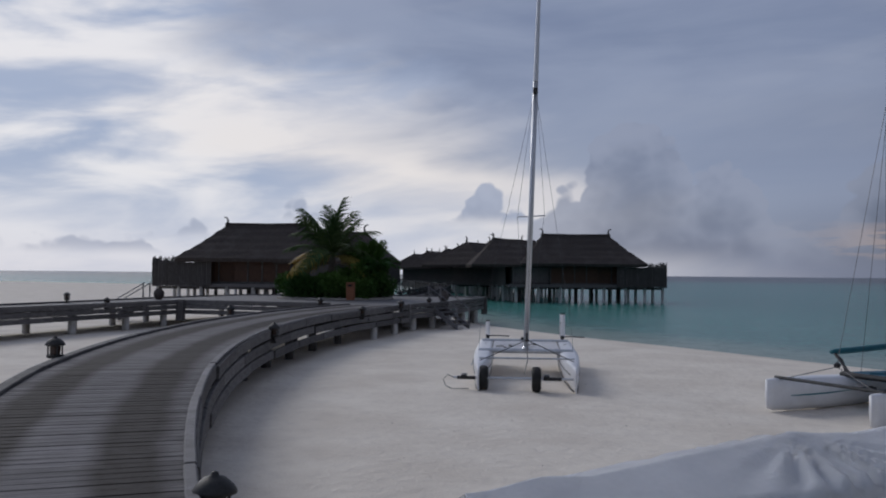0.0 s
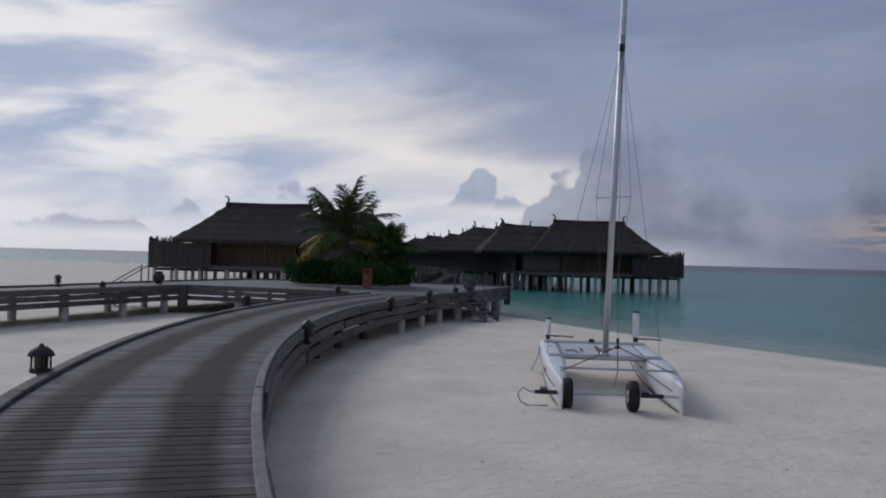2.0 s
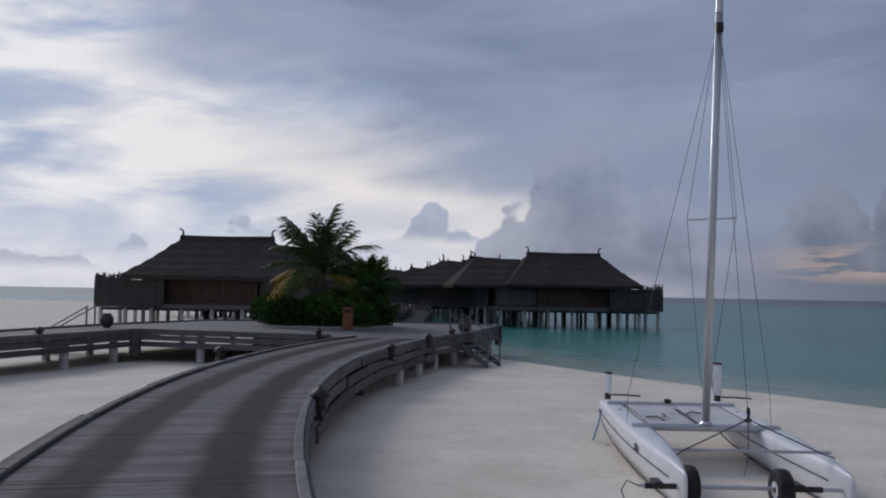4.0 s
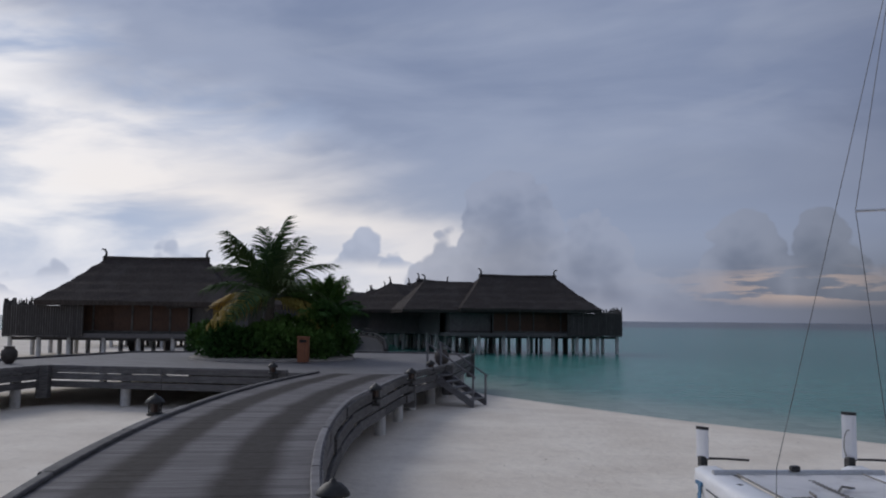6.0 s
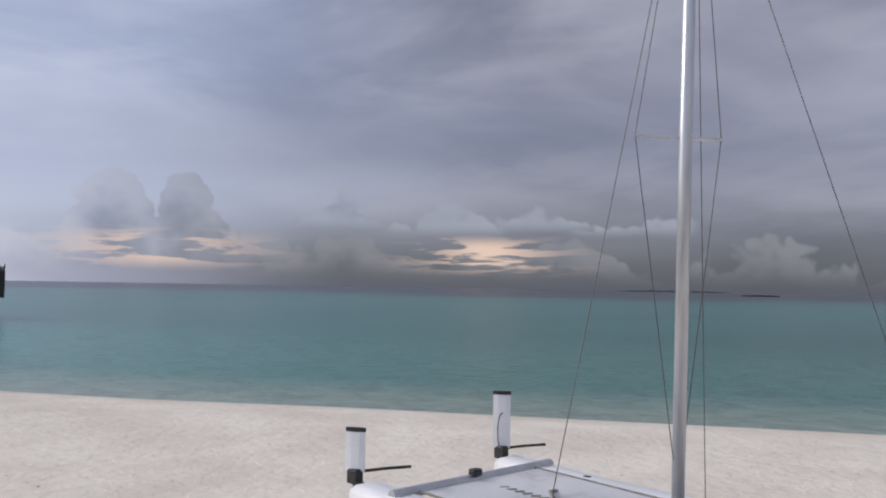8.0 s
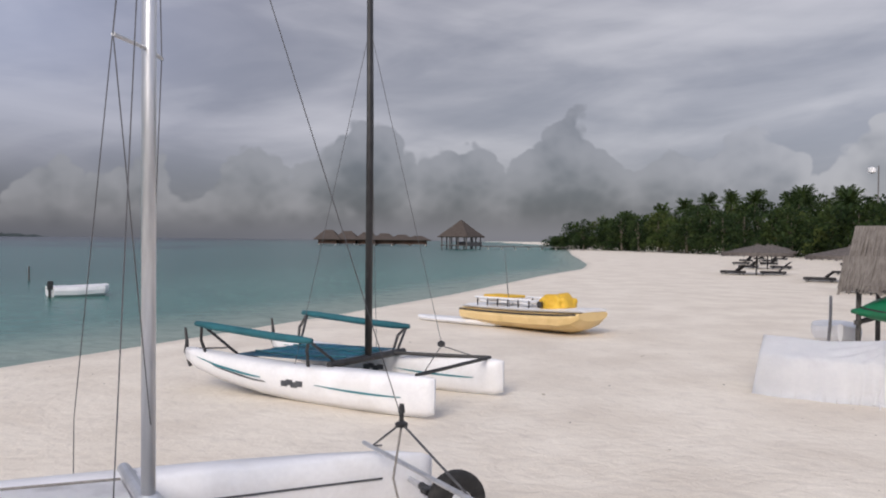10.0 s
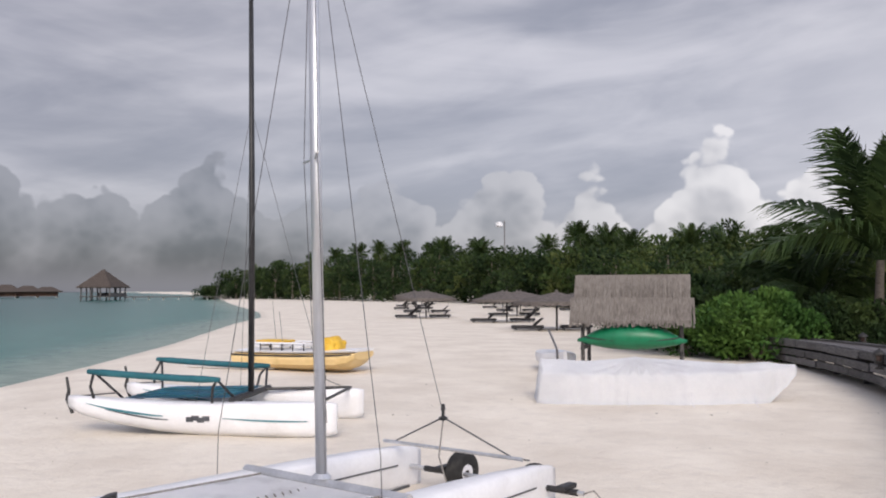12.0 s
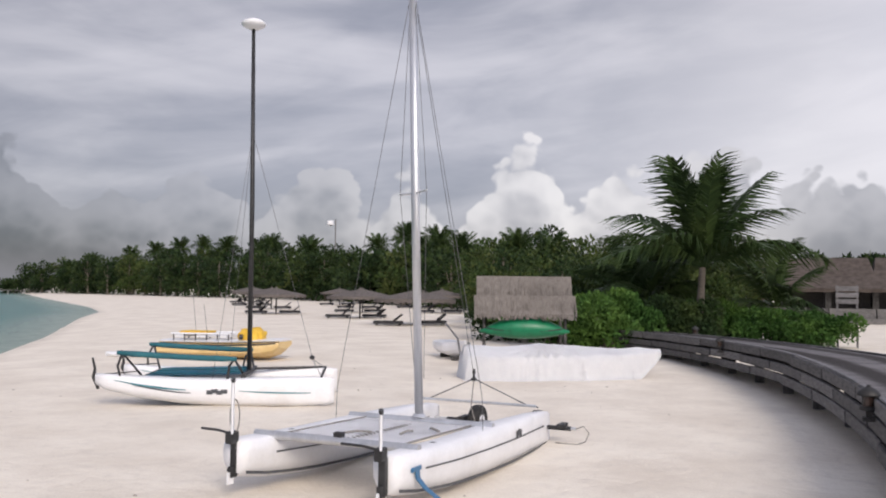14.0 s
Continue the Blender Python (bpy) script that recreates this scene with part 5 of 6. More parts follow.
def build_motorboat():
    b = thing("motor_skiff", Matrix.Translation((40.6, 13.7, SEA)) @ Matrix.Rotation(radians(100), 4, "Z"), "small white skiff with black outboard moored on the lagoon", "skiff")
    bm = bmesh.new()
    loft(bm, hull_rings(2.6, 0.85, ((0, 0.45, 0.1, 0.52), (0.12, 0.88, -0.1, 0.50), (0.6, 1.0, -0.15, 0.46), (1, 0.95, -0.15, 0.46))))
    bmesh.ops.triangulate(bm, faces=[f for f in bm.faces if len(f.verts) > 4])
    part("hull", bm, M["gel"], b)
    bm = bmesh.new()
    soft_box(bm, (2.7, 0.5, 0.55), (0.25, 0.22, 0.4), 0.05)
    soft_box(bm, (2.72, 0.5, 0.15), (0.12, 0.10, 0.5), 0.02)
    part("outboard", bm, M["black"], b)
    bm = bmesh.new()
    box(bm, (1.5, 0, 0.42), (0.3, 1.5, 0.05))
    part("thwart", bm, M["gel"], b)
    p = thing("mooring_pole", Matrix.Translation((56, 16.5, SEA)), "dark thin mooring pole standing in water", "pole")
    bm = bmesh.new()
    tube(bm, [(0, 0, -1.5), (0, 0, 0.9)], 0.05, 8)
    part("shaft", bm, M["beam"], p)


M["reed"] = material("bleached_thatch", (0.115, 0.102, 0.092), (0.25, 0.228, 0.208), 0.95, 5, 40, 0.6, stretch=(10, 1, 1), gloss=0.1, stain=(0.12, 0.105, 0.095), stain_scale=1.5)
build_catamaran()
build_blue_catamaran()
build_yellow_boat()
build_cover()
build_hut()
build_motorboat()


# ---- plants ----
def leaf_material(name, a, b, c, rough=0.5):
    """Leaves: a colour for each leaf, a little light through them."""
    m = bpy.data.materials.new(name)
    m.use_nodes = True
    t = m.node_tree
    p = t.nodes["Principled BSDF"]
    g = nd(t, "ShaderNodeNewGeometry")
    k = g.outputs["Random Per Island"]
    big = noisy(t, g.outputs["Position"], 0.35, 3)
    col = mixc(t, k, a, b)
    col = mixc(t, smooth(t, big, 0.42, 0.66), col, c)
    t.links.new(col, p.inputs["Base Color"])
    p.inputs["Roughness"].default_value = rough
    p.inputs["Specular IOR Level"].default_value = 0.08
    p.inputs["Subsurface Weight"].default_value = 0.0
    return m


M.update(
    hedge=leaf_material("hedge_leaf", (0.022, 0.058, 0.016), (0.050, 0.116, 0.028), (0.074, 0.140, 0.030)),
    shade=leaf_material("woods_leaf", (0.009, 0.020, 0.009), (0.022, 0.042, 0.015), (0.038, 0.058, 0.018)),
    woodsb=leaf_material("woods_leaf_light", (0.022, 0.042, 0.014), (0.048, 0.075, 0.022), (0.068, 0.085, 0.026)),
    palmleaf=leaf_material("palm_leaf", (0.026, 0.056, 0.020), (0.058, 0.098, 0.034), (0.070, 0.105, 0.036), 0.5),
    palmdry=leaf_material("dry_palm_leaf", (0.30, 0.19, 0.035), (0.46, 0.32, 0.07), (0.28, 0.23, 0.06)),
    farpalm=leaf_material("far_palm_leaf", (0.016, 0.032, 0.012), (0.035, 0.060, 0.020), (0.045, 0.070, 0.022)),
    bark=material("palm_bark", (0.10, 0.085, 0.07), (0.19, 0.165, 0.14), 0.9, 5, 40, 0.6, stretch=(1, 1, 6), gloss=0.2),
    soil=material("planter_soil", (0.30, 0.27, 0.24), (0.42, 0.39, 0.35), 0.95, 4, 40, 0.4),
)


def leaf_mesh(name, blobs, n, size, mat, seed=1, fill=0.35, mats=None):
    """Leaves scattered over and inside a set of ellipsoids (centre, radii): folded, pointed blades of two quads each."""
    rng = np.random.default_rng(seed)
    c = np.array([b[0] for b in blobs], float)
    r = np.array([b[1] for b in blobs], float)
    wgt = (r[:, 0] * r[:, 1] + r[:, 1] * r[:, 2] + r[:, 0] * r[:, 2])
    pick = rng.choice(len(blobs), n, p=wgt / wgt.sum())
    d = rng.normal(size=(n, 3))
    d /= np.linalg.norm(d, axis=1)[:, None]
    d[:, 2] = np.abs(d[:, 2]) * np.where(rng.random(n) < 0.75, 1, -0.6)
    rad = np.where(rng.random(n) < fill, rng.uniform(0.5, 0.95, n), rng.uniform(0.88, 1.10, n))
    p = c[pick] + d * r[pick] * rad[:, None]
    out = d + rng.normal(size=(n, 3)) * 0.7 + np.array([0, 0, 0.25])
    out /= np.linalg.norm(out, axis=1)[:, None]
    side = np.cross(out, rng.normal(size=(n, 3)))
    side /= np.linalg.norm(side, axis=1)[:, None]
    up = np.cross(side, out)
    s = size * rng.uniform(0.6, 1.4, n)[:, None]
    v = np.stack([p, p + out * s * 0.5 + side * s * 0.26 + up * s * 0.08, p + out * s - up * s * 0.10, p + out * s * 0.5 - side * s * 0.26 + up * s * 0.08], 1).reshape(-1, 3)
    me = bpy.data.meshes.new(name)
    f = np.arange(4 * n).reshape(-1, 4)
    me.from_pydata(v.tolist(), [], np.concatenate([f[:, [0, 1, 2]], f[:, [0, 2, 3]]]).tolist())
    me.materials.append(mat)
    return me


def add_leaves(name, me, parent, label=""):
    ob = new(name, me)
    if parent is not None:
        ob.parent = parent
    return tagged(ob, label)


def frond_mesh(length, droop, mat, seed, leaflets=54, width=0.66):
    """One feather-shaped palm frond along +x that rises and bends over, with separate hanging leaflets."""
    rng = random.Random(seed)
    bm = bmesh.new()
    pts, n = [], 12
    for i in range(n + 1):
        s = i / n
        pts.append(Vector((length * (s - 0.16 * droop * s ** 3), 0.03 * length * math.sin(2.2 * s) * rng.uniform(-1, 1) * 0.3, length * (0.10 * s - droop * 0.62 * s ** 2.3))))
    tube(bm, pts, [0.030 * (1 - 0.85 * i / n) for i in range(n + 1)], 5, caps=False)

    def at(s):
        q = s * n
        i = min(n - 1, int(q))
        return pts[i].lerp(pts[i + 1], q - i), (pts[i + 1] - pts[i]).normalized()

    for j in range(leaflets):
        s = 0.10 + 0.90 * (j + 0.5) / leaflets
        for e in (-1, 1):
            p, d = at(min(0.999, s + rng.uniform(-0.01, 0.01)))
            ln = width * length * 0.42 * (math.sin(math.pi * (0.12 + 0.80 * s)) ** 0.7) * rng.uniform(0.85, 1.1)
            sd = Vector((-d.y, d.x, 0)).normalized() * e
            aim = (d * 0.62 + sd * 0.75 + Vector((0, 0, 0.12))).normalized()
            w = 0.046 * (0.6 + 0.4 * math.sin(math.pi * s)) * max(1.0, length / 2.2)
            mid = p + aim * ln * 0.5 + Vector((0, 0, -0.02 * ln))
            tip = p + aim * ln * rng.uniform(0.8, 1.0) + Vector((0, 0, -0.62 * ln * rng.uniform(0.5, 1.5)))
            k = d * w
            a = [bm.verts.new(x) for x in (p - k * 0.5, p + k * 0.5, mid + k * 0.5, mid - k * 0.5, tip)]
            bm.faces.new((a[0], a[1], a[2], a[3]))
            bm.faces.new((a[3], a[2], a[4]))
    me = bpy.data.meshes.new("frond")
    bm.to_mesh(me)
    bm.free()
    me.materials.append(mat)
    return me


def build_palm(at, trunk, length, n, label, mats, lean=(0, 0), seed=1, dry=4, group="coconut palms", upright=0.5, spread=False, low=1.55):
    rng = random.Random(seed)
    p = thing("coconut_palm", Matrix.Translation(at), label, "palm tree", group)
    bm = bmesh.new()
    pts = [(lean[0] * (i / 8) ** 1.6, lean[1] * (i / 8) ** 1.6, -0.2 + (trunk + 0.2) * i / 8) for i in range(9)]
    tube(bm, pts, [0.19 + 0.10 * (1 - i / 8) ** 3 - 0.045 * i / 8 + (0.012 if i % 2 else 0) for i in range(9)], 10)
    part("trunk", bm, M["bark"], p, soft=True)
    green = [frond_mesh(length * k, d, mats[0], seed + i) for i, (k, d) in enumerate(((1.0, 0.30), (0.95, 0.75), (1.05, 1.15)))]
    old = frond_mesh(length * (0.95 if spread else 0.85), 0.6 if spread else 1.3, mats[1], seed + 9)
    for i in range(n + dry):
        az = i * 2.39996 + rng.uniform(-0.25, 0.25)
        if i < n:
            k = i / n
            el = (1.36 - k * low) * (0.75 + upright * 0.5)
            me = green[0] if k < 0.42 else green[1] if k < 0.75 or low < 1.3 else green[2]
        else:
            el, me = rng.uniform(-0.6, -0.3), old
            if spread:
                az, el = math.pi * (i % 2) + rng.uniform(-0.75, 0.75), rng.uniform(-0.22, 0.08)
        el += rng.uniform(-0.12, 0.12)
        m = Matrix.Translation((lean[0], lean[1], trunk - 0.05)) @ Matrix.Rotation(az, 4, "Z") @ Matrix.Rotation(-el, 4, "Y") @ Matrix.Rotation(rng.uniform(-0.5, 0.5), 4, "X") @ Matrix.Diagonal((rng.uniform(0.85, 1.1),) * 3 + (1,))
        share("frond", me, p, m)
    return p


def build_island_planting():
    """The planted bed on the platform: shrubs, young palm, tree fern clump, litter bin."""
    bed = thing("planting_bed", Matrix.Translation((-7.6, 42.2, 0)), "round bed of dense green shrubs in the platform", "shrubs")
    bm = bmesh.new()
    lathe(bm, [(3.1, -0.2), (3.1, 1.20), (2.9, 1.22), (0.2, 1.24)], 40)
    part("bed_edge", bm, M["soil"], bed)
    rng = random.Random(11)
    for i in range(9):
        a = i * 0.75 + 0.3
        x, y = 2.15 * math.cos(a), 2.0 * math.sin(a)
        blobs = [((x + rng.uniform(-.6, .6), y + rng.uniform(-.6, .6), 1.55 + rng.uniform(-0.1, .35)), (0.62, 0.62, 0.55)) for _ in range(6)]
        add_leaves("shrub", leaf_mesh("shrub", blobs, 2600, 0.17, M["hedge"], i), bed)
    blobs = [((rng.uniform(-1.4, 1.4), rng.uniform(-1.2, 1.2), 1.8 + rng.uniform(-.2, .4)), (0.7, 0.7, 0.6)) for _ in range(9)]
    add_leaves("shrub", leaf_mesh("shrub", blobs, 3200, 0.17, M["hedge"], 40), bed)
    build_palm((-7.75, 41.6, 1.15), 2.3, 3.0, 17, "young coconut palm with yellowing lower fronds above shrubs", (M["palmleaf"], M["palmdry"]), (0.12, 0), 5, 9, upright=0.6, spread=True, low=1.3)
    build_palm((-5.5, 41.7, 1.15), 1.5, 1.75, 24, "short bushy palm growing beside the shrubs", (M["hedge"], M["hedge"]), (0, 0), 8, 0, upright=0.7, low=0.95)
    t = thing("screw_pine", Matrix.Translation((-5.75, 41.4, 1.15)), "rounded dense green shrub beside the litter bin", "shrub")
    blobs = [((0.62 * math.cos(i * 2.4) * (i % 3) / 2, 0.55 * math.sin(i * 2.4), 0.40 + 0.13 * i), (0.60 - 0.02 * i, 0.56 - 0.02 * i, 0.42)) for i in range(11)]
    add_leaves("crown", leaf_mesh("crown", blobs, 6500, 0.17, M["hedge"], 77), t)
    bm = bmesh.new()
    tube(bm, [(0, 0, -0.05), (0.05, 0, 1.0), (0, 0.05, 2.0)], [0.09, 0.07, 0.04], 8)
    part("stem", bm, M["bark"], t)
    b = thing("litter_bin", Matrix.Translation((-6.05, 38.75, DECK)), "reddish wooden litter bin with dark slot standing on the platform", "litter bin")
    for i in range(4):
        a = i * math.pi / 2
        for j in range(3):
            bm = bmesh.new()
            soft_box(bm, (-0.115 + j * 0.115, -0.18, 0.44), (0.108, 0.025, 0.82), 0.006, Matrix.Rotation(a, 4, "Z"))
            part("slat", bm, M["binwood"], b)
    bm = bmesh.new()
    box(bm, (0, 0, 0.44), (0.33, 0.33, 0.8))
    part("liner", bm, M["dark"], b)
    bm = bmesh.new()
    soft_box(bm, (0, 0, 0.885), (0.42, 0.42, 0.05), 0.012)
    part("lid", bm, M["binwood"], b)
    bm = bmesh.new()
    box(bm, (0, -0.196, 0.76), (0.24, 0.012, 0.10))
    part("slot", bm, M["dark"], b)
    for x, y in ((-1.3, 37.9), (-15.2, 37.0)):
        u = thing("round_urn", Matrix.Translation((x, y, DECK + 0.004)), "round dark clay urn standing by the beach stairs", "urn", "urns by the stairs")
        bm = bmesh.new()
        lathe(bm, [(0.12, 0), (0.14, 0.03), (0.22, 0.13), (0.26, 0.27), (0.24, 0.40), (0.16, 0.48), (0.15, 0.51), (0.18, 0.54), (0.17, 0.55), (0.12, 0.53)], 22)
        part("body", bm, M["urn"], u, soft=True)


M["urn"] = material("dark_clay", (0.045, 0.036, 0.033), (0.085, 0.07, 0.062), 0.7, 5, 40, 0.3)


# ---- woods, hedges and far buildings behind the beach ----
def build_woods():
    """Tree belt behind the beach: rounded crowns of leaves, thinning to the far point."""
    line = [(-70, -80), (-34, -84), (2, -80), (15, -52), (26, -50), (46, -76), (74, -98), (104, -118), (150, -133), (192, -146), (226, -152), (240, -155)]
    rng = random.Random(21)
    k = 0
    for depth, dens in ((0, 1.0), (9, 0.9), (19, 0.7)):
        for (ax, ay), (bx, by) in zip(line, line[1:]):
            ln = math.hypot(bx - ax, by - ay)
            nx, ny = (by - ay) / ln, -(bx - ax) / ln
            if ny > 0:
                nx, ny = -nx, -ny
            n = max(1, int(ln / 6.2 * dens))
            for i in range(n):
                q = (i + rng.random()) / n
                far = math.hypot(ax, ay - 28)
                tip = min(1.0, max(0.25, (258 - ax) / 80))
                h = (rng.uniform(7.4, 11.0) + depth * 0.17) * (1.0 if ax > 40 else 0.72) * tip * (1.18 if ax > 90 else 1.0)
                x, y = ax + (bx - ax) * q + nx * depth + rng.uniform(-2, 2), ay + (by - ay) * q + ny * depth + rng.uniform(-2, 2)
                t = thing("broadleaf_tree", Matrix.Translation((x, y, 0)), "dense dark green broadleaf tree at the edge of the island woods", "tree", "island woods")
                bm = bmesh.new()
                tube(bm, [(0, 0, -0.3), (0.2, 0.1, h * 0.35), (0.1, 0.3, h * 0.75)], [0.28, 0.2, 0.06], 6)
                for e in range(3):
                    a = e * 2.1 + k
                    tube(bm, [(0.2, 0.1, h * 0.33), (1.2 * math.cos(a), 1.2 * math.sin(a), h * 0.62)], [0.12, 0.04], 5)
                part("trunk", bm, M["bark"], t)
                blobs = []
                for e in range(14):
                    a, rr = rng.uniform(0, 6.28), rng.uniform(0, 3.9)
                    z = h * (0.05 + 0.80 * (e + rng.random()) / 14) * (1 - 0.045 * rr)
                    s = rng.uniform(1.4, 2.7)
                    blobs.append(((rr * math.cos(a), rr * math.sin(a), z), (s, s, s * 0.75)))
                size = 0.48 if far < 110 else 0.75
                add_leaves("crown", leaf_mesh("crown", blobs, 1500 if far < 150 else 1100, size, M["woodsb"] if rng.random() < (0.35 if far < 130 else 0.16) else M["shade"], k), t)
                k += 1
    # palms that stand out of the belt
    src = {}
    tall = [(77, -123, 13.8), (85, -135, 14.0), (90, -131, 12.0), (120, -134, 13.0), (128, -140, 12.0), (148, -142, 13.5), (160, -146, 13.5), (168, -147, 12.5), (60, -100, 10.0), (70, -112, 10.0), (106, -130, 11.5), (40, -84, 8.6), (52, -92, 9.0), (137, -138, 13.0), (180, -150, 11.5), (30, -72, 7.2), (112, -136, 12.5), (198, -152, 9.5), (210, -154, 7.5), (64, -108, 11.5)]
    base = None
    for i, (x, y, h) in enumerate(tall):
        h *= 0.92
        if base is None or i in (1, 2):
            p = build_palm((x, y, 0), h, 3.7, 26, "tall coconut palm rising above the island woods", (M["farpalm"], M["farpalm"]), (0.6 - 0.5 * i, 0.3), 30 + i, 3, "palms of the woods", 0.42)
            src[i] = (p, h)
            base = p
        else:
            p, h0 = src[i % 3]
            c = copy_thing(p, Matrix.Translation((x, y, h - h0)) @ Matrix.Rotation(i * 1.7, 4, "Z"))


def build_near_plants():
    rng = random.Random(31)
    def bush(x, y, rx, ry, h, n, size, mat, label, seed, name="shrub"):
        b = thing(name, Matrix.Translation((x, y, 0)), label, "shrub", "beach shrubs")
        blobs = [((rng.uniform(-rx, rx) * 0.75, rng.uniform(-ry, ry) * 0.75, rng.uniform(0.15, 0.72) * h), (rx * 0.38, ry * 0.42, h * 0.30)) for _ in range(14)]
        add_leaves("foliage", leaf_mesh("foliage", blobs, n, size, mat, seed), b)
        bm = bmesh.new()
        for e in range(5):
            a = e * 1.3
            tube(bm, [(0.1 * math.cos(a), 0.1 * math.sin(a), -0.1), (rx * 0.45 * math.cos(a), ry * 0.45 * math.sin(a), h * 0.55)], [0.05, 0.015], 5)
        part("stem", bm, M["bark"], b)
    bush(6.6, -7.6, 2.0, 1.9, 2.55, 9000, 0.20, M["hedge"], "bright green sea lettuce shrub beside the shelter", 1)
    bush(9.4, -8.6, 2.2, 1.8, 2.2, 6000, 0.20, M["hedge"], "dense green shrub behind the shelter", 2)
    bush(4.3, -10.8, 1.8, 2.0, 2.3, 6000, 0.20, M["shade"], "dark green shrub beside the boardwalk", 3)
    for i in range(7):
        q = i / 6
        bush(6.2 - 8.0 * q, -15.8 + 1.0 * q - 0.6 * (i % 2), 1.5, 1.5, 2.3 - 0.75 * q, 5200, 0.18, M["hedge"], "clipped green hedge along the inland boardwalk", 10 + i, "hedge")
    for i, (x, y, h) in enumerate(((12.5, -17, 3.2), (16.5, -22, 3.6), (9.5, -20, 3.8), (20, -30, 4.2), (13, -30, 4.8), (6, -27, 4.6), (24, -38, 4.4), (8, -36, 4.6), (11.5, -12.5, 2.8))):
        bush(x, y, 3.0, 2.8, h, 5200, 0.30, M["woodsb"] if i % 2 else M["shade"], "tangled green beach shrub in front of the woods", 50 + i)
    build_palm((3.6, -13.0, 0), 3.7, 6.0, 19, "large coconut palm with long arching fronds behind the hedge", (M["farpalm"], M["palmdry"]), (-0.2, 0.2), 61, 0, upright=0.55, low=1.12)
    build_palm((6.3, -16.5, 0), 2.2, 4.2, 18, "low coconut palm among the shrubs", (M["farpalm"], M["palmdry"]), (0.3, 0), 66, 2, upright=0.4)
    build_palm((0.4, -17.5, 0), 1.8, 3.6, 14, "low coconut palm behind the hedge", (M["farpalm"], M["farpalm"]), (0.2, 0), 69, 2, upright=0.35)


def build_beach_furniture():
    """Thatched parasols and dark sun loungers along the beach."""
    par = thing("parasol", Matrix(), "round thatched beach parasol on a dark post", "parasol", "beach parasols")
    bm = bmesh.new()
    lathe(bm, [(2.75, 1.78), (2.82, 1.82), (1.75, 2.06), (0.8, 2.27), (0.15, 2.42), (0.03, 2.60)], 24)
    part("canopy", bm, M["reedark"], par)
    bm = bmesh.new()
    rng = random.Random(6)
    for i in range(110):
        a = i * 2 * math.pi / 110
        lo = 1.58 + rng.uniform(-0.08, 0.08)
        ca, sa = math.cos(a), math.sin(a)
        loft(bm, [[((2.78 + o) * math.cos(a + w), (2.78 + o) * math.sin(a + w), z) for o, w in ((0, -0.03), (0, 0.03), (0.03, 0.03), (0.03, -0.03))] for z in (lo, 1.84)])
    tagged(part("fringe", bm, M["reedark"], par), kind="stuff")
    bm = bmesh.new()
    tube(bm, [(0, 0, -0.3), (0, 0, 2.6)], 0.07, 8)
    part("post", bm, M["beam"], par)
    lou = thing("sun_lounger", Matrix(), "dark low sun lounger with raised backrest on sand", "sun lounger", "sun loungers")
    bm = bmesh.new()
    soft_box(bm, (0, 0, 0.22), (2.0, 0.72, 0.20), 0.04)
    part("mattress", bm, M["loungecloth"], lou)
    bm = bmesh.new()
    loft(bm, [[(0.45, -0.33, 0.28), (0.45, 0.33, 0.28), (0.40, 0.33, 0.40), (0.40, -0.33, 0.40)], [(0.98, -0.33, 0.74), (0.98, 0.33, 0.74), (0.93, 0.33, 0.80), (0.93, -0.33, 0.80)]])
    part("backrest", bm, M["loungecloth"], lou)
    for x in (-0.8, 0.8):
        for y in (-0.28, 0.28):
            bm = bmesh.new()
            box(bm, (x, y, 0.06), (0.08, 0.08, 0.16))
            part("leg", bm, M["beam"], lou)
    spots = [(24.3, -23.5), (34.5, -33.0), (46.5, -37.5), (43.0, -47.5), (58, -52), (70, -64), (52, -62), (36, -52), (82, -78), (64, -76), (92, -92), (48, -70)]
    for i, (x, y) in enumerate(spots):
        m = Matrix.Translation((x, y, 0))
        if i == 0:
            par.matrix_basis = m
        else:
            copy_thing(par, m @ Matrix.Rotation(i, 4, "Z"))
        for j, (dx, dy) in enumerate(((1.5, 1.1), (-0.7, -1.2))):
            mm = Matrix.Translation((x + dx, y + dy, 0)) @ Matrix.Rotation(radians(200 + 25 * math.sin(i * 3 + j)), 4, "Z")
            if i == 0 and j == 0:
                lou.matrix_basis = mm
            else:
                copy_thing(lou, mm)


